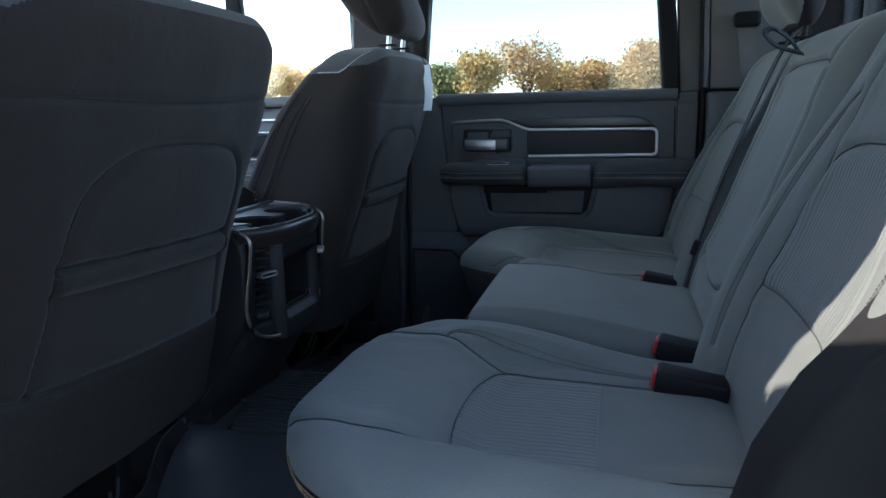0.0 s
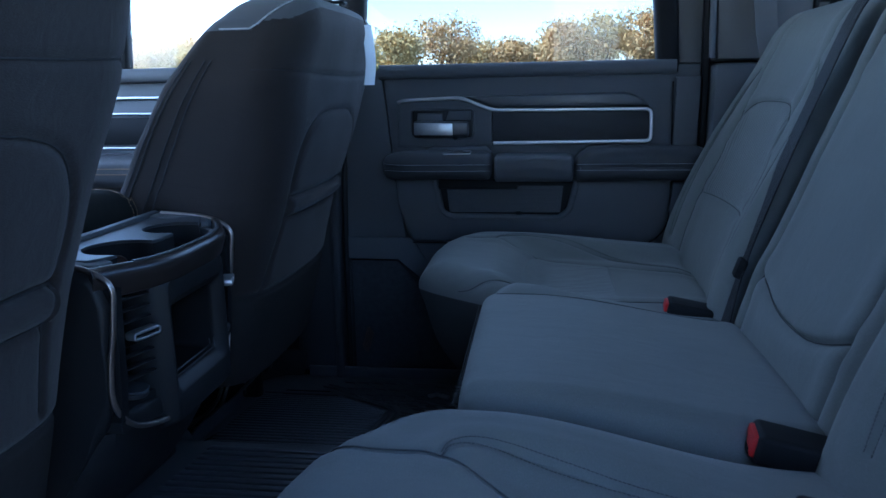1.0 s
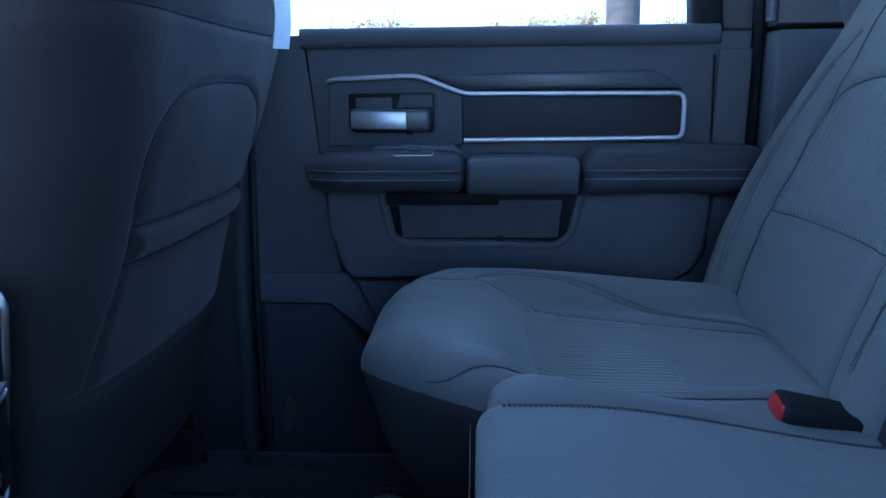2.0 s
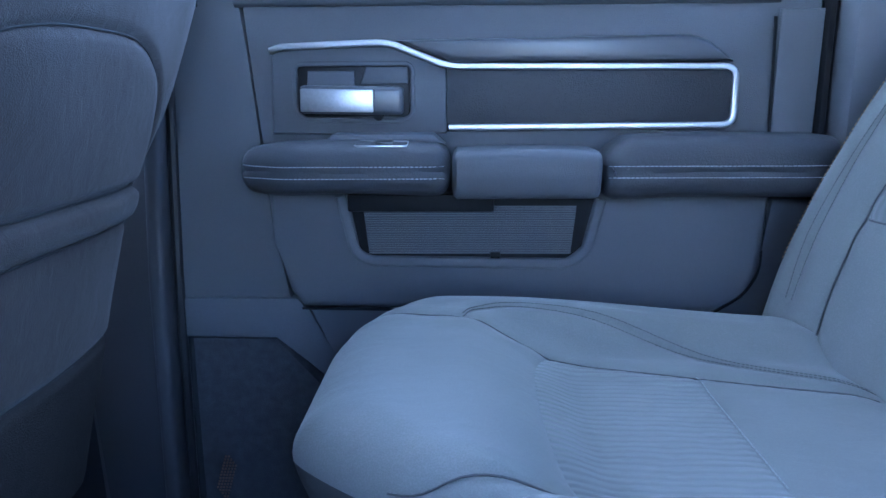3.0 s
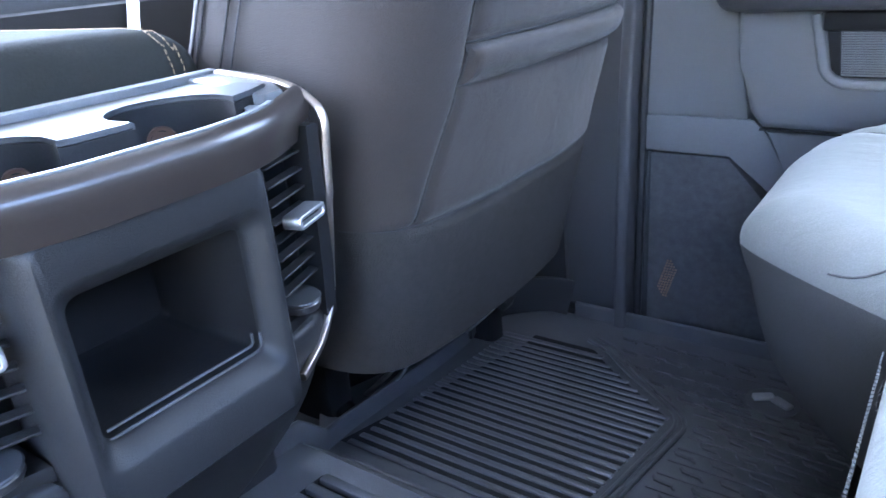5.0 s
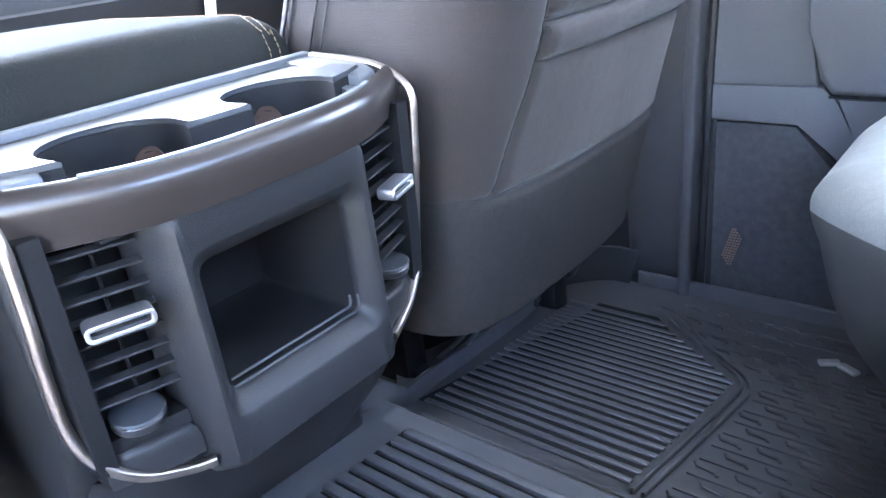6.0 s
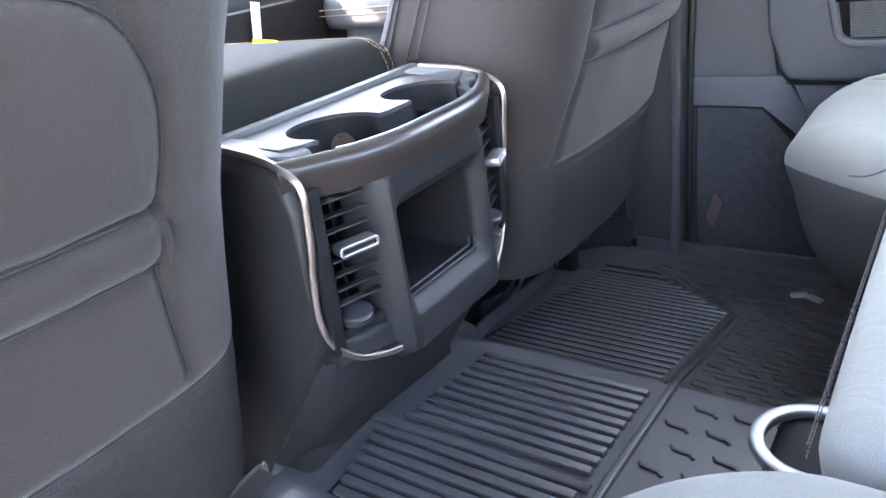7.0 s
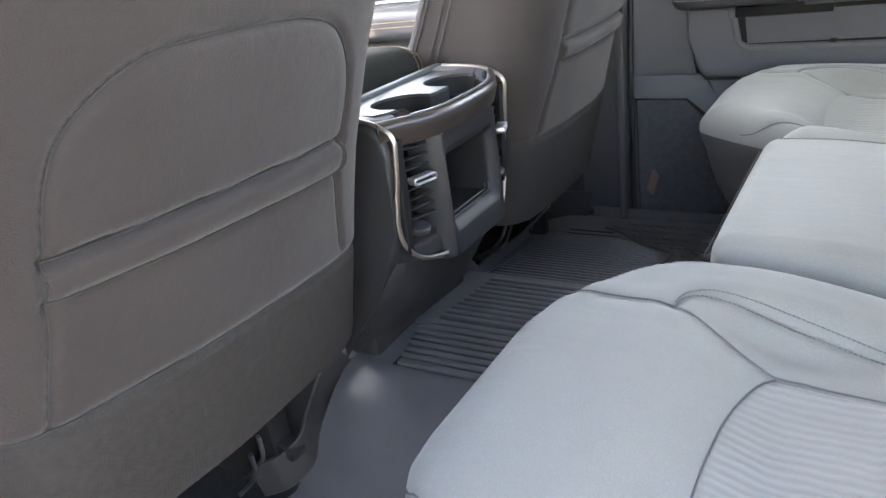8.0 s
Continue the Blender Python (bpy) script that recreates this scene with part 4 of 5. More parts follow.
            part("stitching", stitches(smooth_path(pts[::3], 5), 0.006, 0.004, 0.0005), M_TANTHREAD, pad, "tan seam stitching")
        for line in (seams[4], seams[5]):
            for o in (-0.005, 0.005):
                pts = []
                for y, h in line:
                    i = int(np.argmin((Y - y - o) ** 2 + (H - h) ** 2 + (P[:, 0] > 0) * 1.0))
                    pts.append(Vector(W[i]) + Vector((-0.0015, 0, 0.0005)))
                part("stitching", stitches(smooth_path(pts[::3], 4), 0.0042, 0.003, 0.00045), M_CREASE, pad, "grey seam stitching")
    return seat


back_r = backrest(1, seat_r, 0.248, 0.775, True)
back_l = backrest(-1, seat_l, 0.195, 0.765, True)
back_m = backrest(1, mid, -0.188, 0.243, False)
loop = part("pull_loop", sweep(smooth_path([(0.925, 0.02, 0.83), (0.885, 0.012, 0.842), (0.868, 0.02, 0.862), (0.885, 0.045, 0.872), (0.915, 0.062, 0.855), (0.93, 0.06, 0.83)], 8), rect(0.003, 0.022, 0.001), (0.3, 0.9, 0.2)), M_BELT, back_m, "black webbing pull loop")


def headrest(place, size, parent, mat, cat_label, posts=0.06, drop=0.10, back=0.0, lean=0.0, post_mat=None):
    V, F = cube_grid(24, 36, 32)
    P = rounded(V, (size[0] / 2, size[1] / 2, size[2] / 2), (size[0] * 0.42, 0.055, 0.06))
    zn = P[:, 2] / (size[2] / 2)
    P[:, 1] *= 1 - 0.10 * step(zn, 0.2, 1.0)
    P[:, 0] *= 1 - 0.22 * step(-zn, 0.2, 1.0)
    P[:, 0] += 0.02 * (1 - (P[:, 1] / (size[1] / 2)) ** 2) - 0.015 * zn
    n = vertex_normals(P, F)
    d = np.abs(P[:, 0] - 0.012)
    P -= n * (0.003 * np.exp(-(d / 0.004) ** 2))[:, None]
    c = P[F].mean(1)
    P[:, 0] -= lean * P[:, 2]
    P = P + np.array(place)
    rear = c[:, 0] > 0.012
    a = part("headrest", bm_of(P, F, ~rear), mat[0], parent, cat_label)
    part("headrest_back", bm_of(P, F, rear), mat[1], a)
    for o in (-posts, posts):
        part("headrest_post", tube([(place[0] + back + 0.004, place[1] + o, place[2] - size[2] / 2 + 0.03), (place[0] + back - 0.006, place[1] + o, place[2] - size[2] / 2 - drop)], 0.0065, 12), post_mat or M_CHROME, a, "dark post" if post_mat else "chrome post")
        part("post_collar", box((place[0] + back - 0.025, place[1] + o - 0.015, place[2] - size[2] / 2 - drop * 0.45), (place[0] + back + 0.018, place[1] + o + 0.015, place[2] - size[2] / 2 - drop * 0.35), 0.004), M_BLACK, a)
    return a


headrest((0.985, 0.50, 1.0), (0.10, 0.27, 0.18), back_r, (M_SEAT, M_SIDE), "grey cloth headrest with dark back", 0.07, 0.06, 0.03, 0.0, M_BLACK)
headrest((0.985, -0.50, 1.0), (0.10, 0.27, 0.18), back_l, (M_SEAT, M_SIDE), "grey cloth headrest with dark back", 0.07, 0.06, 0.03, 0.0, M_BLACK)


def buckle(place, yaw, pitch, label):
    b = thing("seat_belt_buckle", label, "buckle", "rear seat buckles", at=place)
    body = box((0.0, -0.0245, -0.0165), (0.095, 0.0245, 0.0165), 0.006, 3)
    m = pose(*place, 0, pitch, yaw)
    body.transform(m)
    part("housing", body, M_BLACK, b)
    face = box((-0.0045, -0.0185, -0.0115), (0.012, 0.0185, 0.0125), 0.003, 2)
    face.transform(m)
    part("release_button", face, M_RED, b, "red release button")
    lip = box((-0.0052, -0.010, -0.0125), (0.0, 0.010, -0.0055), 0.0015)
    lip.transform(m)
    part("slot_lip", lip, M_BLACK, b)
    strap = box((0.10, -0.02, -0.004), (0.20, 0.02, 0.004), 0.001)
    strap.transform(m)
    part("strap", strap, M_CAP, b, "grey strap sleeve")
    return b


buckle((0.690, -0.345, 0.385), -6, 8, "black seat belt buckle with red button on the near cushion")
buckle((0.700, -0.185, 0.378), -8, 10, "black seat belt buckle with red button by the gap")
buckle((0.692, 0.292, 0.374), -6, 10, "black seat belt buckle with red button by the far cushion")

# lap belt across the centre backrest
belt = thing("centre_seat_belt", "black webbing belt down the backrest seam", "seat belt", at=(0.8, 0.25, 0.36))
pts = [(0.99, 0.27, 0.89), (0.955, 0.272, 0.84), (0.905, 0.262, 0.72), (0.858, 0.252, 0.60), (0.815, 0.255, 0.46), (0.790, 0.235, 0.36)]
part("webbing", sweep(smooth_path([(x - 0.018, y, z) for x, y, z in pts], 6), rect(0.042, 0.0025), (-0.95, 0, 0.3)), M_BELT, belt)
part("belt_slider", obox((0.795, 0.258, 0.455), (0.014, 0.05, 0.032), (0, 18, -8), 0.004), M_BLACK, belt, "black plastic belt slider")
sbelt = thing("shoulder_belt", "dark webbing belt hanging on the rear pillar", "seat belt", at=(0.98, 0.81, 0.7))
part("webbing", sweep([(0.955, 0.818, 0.965), (0.965, 0.80, 0.85), (0.975, 0.75, 0.74)], rect(0.045, 0.003), (0.05, 1, 0)), M_GREYTRIM, sbelt)
part("belt_guide", box((0.922, 0.795, 0.948), (0.990, 0.83, 0.988), 0.012, 3), M_BLACK, sbelt)


# ---- front seats ----
def front_seat(s, name, label):
    yc = 0.505 if s > 0 else 0.488
    bottom = 0.225 if s > 0 else 0.285
    seam_z = 0.398 if s > 0 else 0.430
    seat = thing(name, label, "car seat", "front seats", at=(-0.2, s * yc, 0.0))
    V, F = cube_grid(30, 150, 180)
    hz, zc = (0.956 - bottom) / 2, (0.836 + bottom) / 2
    hy = 0.285
    P = rounded(V, (0.08, hy, hz), (0.05, 0.09, 0.075))
    P[:, 2] = np.maximum(P[:, 2], 0.06 - hz)            # cut straight along the bottom
    yn, zn = P[:, 1] / hy, P[:, 2] / hz
    rear = step(P[:, 0], -0.05, 0.075)
    zz = P[:, 2] + zc
    levels = [0.22, 0.33, 0.40, 0.56, 0.66, 0.75, 0.85, 0.91]
    slim, wide = np.interp(zz, levels, [0.78, 0.79, 0.80, 0.82, 0.91, 1.0, 0.98, 0.86] if s > 0 else [0.87, 0.87, 0.87, 0.88, 0.93, 1.0, 0.98, 0.86]), np.interp(zz, levels, [0.99, 1.02, 1.04, 1.05, 1.04, 1.03, 1.0, 0.86])
    P[:, 1] *= slim * rear + wide * (1 - rear)
    if s < 0:
        P[:, 1] -= (1 - rear) * (0.045 + 0.050 * step(zz, 0.32, 0.56)) * np.clip(-yn, 0, 1)      # the inboard bolster stands out
    askew = -0.055 * (1 - step(zz, 0.50, 0.74)) if s > 0 else 0.0     # the far seat stands a little twisted below
    P[:, 0] += rear * (0.020 * (1 - yn ** 2) - 0.01)
    P[:, 0] -= (1 - rear) * (np.interp(zz, [0.3, 0.5, 0.65, 0.75, 0.86], [0.16, 0.175, 0.145, 0.105, 0.035]) * np.abs(yn) ** 2.0 - 0.012)
    Y, Z = P[:, 1] + yc + askew * rear, P[:, 2] + zc
    n0 = vertex_normals(P, F)
    back = step(n0[:, 0], 0.2, 0.6)
    Q = np.stack([Y, Z], 1)
    if s > 0:
        pocket = curve2([(0.262, bottom + 0.02), (0.266, 0.40), (0.298, 0.53), (0.303, 0.60), (0.318, 0.65), (0.36, 0.688), (0.42, 0.702), (0.50, 0.705), (0.575, 0.700), (0.628, 0.675), (0.648, 0.63), (0.655, 0.53), (0.652, 0.40), (0.65, bottom + 0.02)])
        hem_top, hem_low = [(0.303, 0.560), (0.652, 0.560)], [(0.298, 0.523), (0.655, 0.522)]
    else:
        pocket = curve2([(0.315, bottom + 0.02), (0.312, 0.42), (0.325, 0.535), (0.309, 0.61), (0.311, 0.655), (0.335, 0.692), (0.380, 0.708), (0.45, 0.714), (0.53, 0.715), (0.58, 0.708), (0.63, 0.682), (0.655, 0.645), (0.667, 0.58), (0.672, 0.53), (0.688, 0.445), (0.69, bottom + 0.02)])
        hem_top, hem_low = [(0.316, 0.573), (0.667, 0.587)], [(0.324, 0.536), (0.672, 0.553)]
    hem_y0, hem_y1 = hem_top[0][0], hem_top[1][0]

    def hem_z(line, y):
        return line[0][1] + (line[1][1] - line[0][1]) * (y - line[0][0]) / (line[1][0] - line[0][0])

    base = curve2([(0.14, seam_z), (0.35, seam_z - 0.004), (0.60, seam_z - 0.004), (0.78, seam_z)]) if s > 0 else curve2([(0.19, 0.418), (0.31, 0.422), (0.55, 0.434), (0.78, 0.446)])
    upper = curve2([(0.2, 0.775), (0.48, 0.767), (0.77, 0.775)])
    for line, depth, w in (([p for p in pocket if p[1] > seam_z - 0.004], 0.006, 0.005), (base, 0.007, 0.0055), (upper, 0.004, 0.005), (hem_low, 0.005, 0.005), (hem_top, 0.010, 0.005)):
        P -= n0 * (depth * np.exp(-(line_distance(Q, line) / w) ** 2) * back)[:, None]
    lift_z = (Z - hem_z(hem_low, Y)) / (hem_z(hem_top, Y) - hem_z(hem_low, Y))
    band = (Y > hem_y0) & (Y < hem_y1) & (lift_z > 0) & (lift_z < 1)
    P += n0 * (0.010 * np.sin(np.clip(lift_z, 0, 1) * np.pi) ** 0.6 * band * back)[:, None]
    bulge = inside(Q, pocket) & (lift_z > 1.05)
    P += n0 * (0.003 * np.minimum(line_distance(Q, pocket) / 0.02, 1) * bulge * back)[:, None]
    slack = np.sin(Y * 31 + Z * 17) * np.sin(Z * 23 - Y * 9)
    P += n0 * (0.0012 * slack * back)[:, None]
    sideways = step(np.abs(n0[:, 1]), 0.5, 0.8)
    for xo in (-0.03, -0.014, 0.045):
        P -= n0 * (0.0055 * np.exp(-((V[:, 0] * 0.08 - xo) / 0.005) ** 2) * sideways)[:, None]
    H = Z - 0.24
    X = P[:, 0] - 0.128 + 0.245 * H + 0.06 * np.clip(H - 0.3, 0, 1)
    if s > 0:
        X = X + 0.014 * (1 - step(Z, 0.60, 0.80))
    W = np.stack([X, s * Y, Z], 1)
    if s < 0:
        F = F[:, ::-1]
    c = np.stack([P[:, 0], Y, Z], 1)[F].mean(1)
    felt = (c[:, 2] < np.interp(c[:, 1], [b[0] for b in base], [b[1] for b in base]) - 0.001) & (c[:, 0] > -0.03)
    cap = (c[:, 2] > 0.836 + 0.045 * step(c[:, 0], -0.01, 0.03) + 0.05 * (c[:, 0] > 0.03)) | ((n0[F].mean(1)[:, 2] > 0.62) & (c[:, 2] > 0.80))
    bandf = (c[:, 1] > hem_y0) & (c[:, 1] < hem_y1) & (c[:, 2] > hem_z(hem_low, c[:, 1]) - 0.001) & (c[:, 2] < hem_z(hem_top, c[:, 1]) + 0.001) & (c[:, 0] > 0.03)
    pad = part("backrest", bm_of(W, F, ~felt & ~cap & ~bandf), M_FRONT, seat)
    part("felt_panel", bm_of(W, F, felt), M_FELT, seat, "charcoal felt lower panel")
    part("top_cap", bm_of(W, F, cap), M_CAP, seat, "lighter grey top panel")
    part("pocket_hem", bm_of(W, F, bandf), M_FRONT, seat, "padded pocket hem")
    outer_face = (P[:, 0] > 0.0) * 1.0
    for line in ([p for p in pocket if p[1] > seam_z - 0.004], base, upper, hem_low, hem_top):
        part("seam", tube(trace(line, Q, W, outer_face), 0.0009, 5), M_SEAM, pad, "dark sewn seam")
    # pale piping under the top cap
    side_net = np.stack([P[:, 0], Z], 1)
    cap_line = [(-0.075, 0.836), (-0.03, 0.836), (-0.01, 0.836), (0.0, 0.843), (0.01, 0.858), (0.02, 0.874), (0.03, 0.884)]
    part("piping", tube(trace(cap_line, side_net, W, (Y < yc - 0.12) * 1.0, 0.007, (0, -0.001 * s, 0.001)), 0.0013, 5), M_THREAD, pad, "pale piping")

    def on_side(xo, z0, z1, off):
        pts = []
        for k in range(24):
            z = z0 + (z1 - z0) * k / 23
            w = np.exp(-((V[:, 0] * 0.08 - xo - off) ** 2 + (Z - z) ** 2) / 0.010 ** 2) * (Y < yc - 0.14) + 1e-12
            pts.append(Vector((W * w[:, None]).sum(0) / w.sum()) + Vector((0, s * -0.002, 0)))
        return smooth_path(pts[::3], 5)

    for xo, off in ((-0.03, -0.006), (-0.014, 0.006)):
        part("stitching", tube(on_side(xo, 0.36, 0.83, off), 0.0010, 5), M_DARKTHREAD, pad)
        part("seam", tube(on_side(xo, 0.36, 0.83, 0.0), 0.0012, 5), M_SEAM, pad, "dark sewn seam")
    part("piping", tube(on_side(-0.066, 0.40, 0.82, 0), 0.0018, 6), M_THREAD, pad, "pale edge piping")
    # seat cushion, frame and rails
    V, F2 = cube_grid(20, 24, 10)
    C = rounded(V, (0.25, 0.235, 0.085), (0.08, 0.07, 0.06))
    C[:, 2] += 0.02 * (C[:, 1] / 0.27) ** 2 - 0.02 * C[:, 0] / 0.26
    part("seat_cushion", bm_of(C + np.array([-0.40, s * 0.505, 0.36]), F2), M_SEAT, seat, "grey cloth cushion")
    part("seat_frame", box((-0.56, s * 0.505 - 0.20, 0.20), (-0.14, s * 0.505 + 0.20, 0.29), 0.02), M_BLACK, seat)
    for o in (-0.19, 0.19):
        part("seat_rail", box((-0.62, s * 0.505 + o - 0.022, floor_height(s * 0.505 + o) - 0.015), (-0.20, s * 0.505 + o + 0.022, 0.205), 0.008), M_BLACK, seat)
        part("rail_end", obox((-0.195, s * 0.505 + o, 0.085), (0.05, 0.03, 0.02), (0, 25, 0), 0.005), M_BLACK, seat, "black plastic rail end")
    for k, (y, z) in enumerate(((0.375, 0.10), (0.395, 0.085), (0.64, 0.075))):
        wire = smooth_path([(-0.23, s * y, z - 0.04), (-0.19, s * (y + 0.004), z), (-0.165, s * (y + 0.01), z + 0.03), (-0.15, s * (y + 0.02), z + 0.075)], 6)
        part("wire_bail", tube(wire, 0.0035, 8), M_STEEL, seat, "bright steel wire")
    headrest((0.005, s * 0.505, 1.065), (0.15, 0.29, 0.27), seat, (M_FRONT, M_FRONT), "charcoal cloth headrest", 0.06, 0.05, 0.070, 0.42)
    return seat


fs_r = front_seat(1, "front_seat", "charcoal cloth front seat with map pocket and white tag")
fs_l = front_seat(-1, "front_seat", "charcoal cloth front seat with padded map pocket")
tag = thing("hang_tag", "white plastic tag hanging from a headrest post", "tag", at=(0.125, 0.60, 0.75))
strip = sweep(smooth_path([(0.126, 0.592, 0.868), (0.131, 0.594, 0.83), (0.132, 0.598, 0.79), (0.126, 0.602, 0.749)], 6), rect(0.030, 0.002, 0.0008), (0.85, -0.5, 0.1))
part("tag_body", strip, M_TAG, tag)
part("string", tube(smooth_path([(0.126, 0.592, 0.868), (0.118, 0.582, 0.888), (0.08, 0.567, 0.905)], 5), 0.0012, 5), M_BLACK, tag, "thin black string")

# ---- centre console ----
con = thing("centre_console", "charcoal floor console with rear air vents and cup holders", "console", at=(-0.2, 0, 0.16))
ZT = 0.557


def tip(bm):
    """The tray falls towards its rear rail."""
    for v in bm.verts:
        w = min(max((v.co.z - 0.506) / 0.048, 0.0), 1.0) * min(max((v.co.x + 0.30) / 0.12, 0.0), 1.0)
        u = min(max((v.co.x + 0.143) / 0.148, 0.0), 1.1)
        v.co.z -= w * (0.0045 + 0.0105 * u)
        if v.co.z > 0.45 and -0.16 < v.co.x < 0.0:
            v.co.x += 0.10 * -v.co.x
    return bm


# side walls and body, tapering to the floor
for s in (-1, 1):
    wall = [(-0.75, 0.10), (-0.215, 0.10), (-0.19, 0.15), (-0.125, 0.22), (-0.068, 0.30), (-0.030, 0.36), (-0.026, 0.40), (-0.018, 0.50), (-0.030, 0.54), (-0.06, 0.556), (-0.75, 0.53)]
    part("side_panel", tip(prism(wall, "y", s * 0.148, s * 0.1715, 0.012, 4)), M_PLASTIC, con)
part("body", box((-0.74, -0.147, 0.14), (-0.125, 0.147, 0.515), 0.01), M_PLASTIC, con)
low = [(-0.168, -0.75), (-0.168, -0.22), (-0.145, -0.185), (-0.09, -0.155), (0.09, -0.145), (0.14, -0.165), (0.160, -0.20), (0.160, -0.75)]
high = [(-0.168, -0.75), (-0.168, -0.06), (-0.150, -0.035), (-0.095, -0.022), (0.095, -0.022), (0.150, -0.035), (0.168, -0.06), (0.168, -0.75)]
bm = bmesh.new()
rows_v = []
for k in range(9):
    t = k / 8
    z = 0.13 + 0.205 * t
    e = 1 - (1 - t) ** 1.5
    rows_v.append([bm.verts.new(((1 - e) * a[1] + e * b[1], (1 - e) * a[0] + e * b[0], z)) for a, b in zip(low, high)])
for A, B in zip(rows_v, rows_v[1:]):
    for i in range(len(low) - 1):
        bm.faces.new((A[i], A[i + 1], B[i + 1], B[i]))
bm.faces.new(rows_v[-1])
bm.faces.new(rows_v[0])
part("lower_body", bm, M_PLASTIC, con)
# rear face: centre column with the soft-edged bin
XF = 0.013


def rounded_frame(x, y, z0, z1, r):
    return round_corners([(x, -y, z0), (x, y, z0), (x, y, z1), (x, -y, z1)], r, 6, True)


column = loft([rounded_frame(-0.04, 0.094, 0.312, 0.512, 0.010), rounded_frame(-0.006, 0.094, 0.312, 0.512, 0.010), rounded_frame(XF - 0.003, 0.084, 0.316, 0.509, 0.010), rounded_frame(XF, 0.081, 0.319, 0.507, 0.010),
               rounded_frame(XF, 0.078, 0.352, 0.484, 0.016), rounded_frame(XF - 0.002, 0.075, 0.355, 0.481, 0.015), rounded_frame(XF - 0.012, 0.067, 0.366, 0.470, 0.012), rounded_frame(XF - 0.016, 0.0655, 0.3675, 0.4685, 0.011), rounded_frame(XF - 0.020, 0.0655, 0.3675, 0.4685, 0.011)])
part("column", column, M_PLASTIC, con, "charcoal bin surround with soft edges")
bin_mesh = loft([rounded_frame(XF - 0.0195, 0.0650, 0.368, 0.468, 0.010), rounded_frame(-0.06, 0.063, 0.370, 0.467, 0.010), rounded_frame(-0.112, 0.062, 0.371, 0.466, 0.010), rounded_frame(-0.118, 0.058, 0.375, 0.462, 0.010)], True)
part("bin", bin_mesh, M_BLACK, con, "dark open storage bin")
for o, x in ((0.0, XF - 0.0165), (0.0042, XF - 0.021)):
    part("bin_lip", sweep([*round_corners([(x, 0.0645 - o, 0.383), (x, 0.0645 - o, 0.3690 + o), (x, -0.0640 + o, 0.3690 + o)], 0.008, 5)], rect(0.0016, 0.0016), (1, 0, 0)), M_BLADE, con, "satin lip edge")
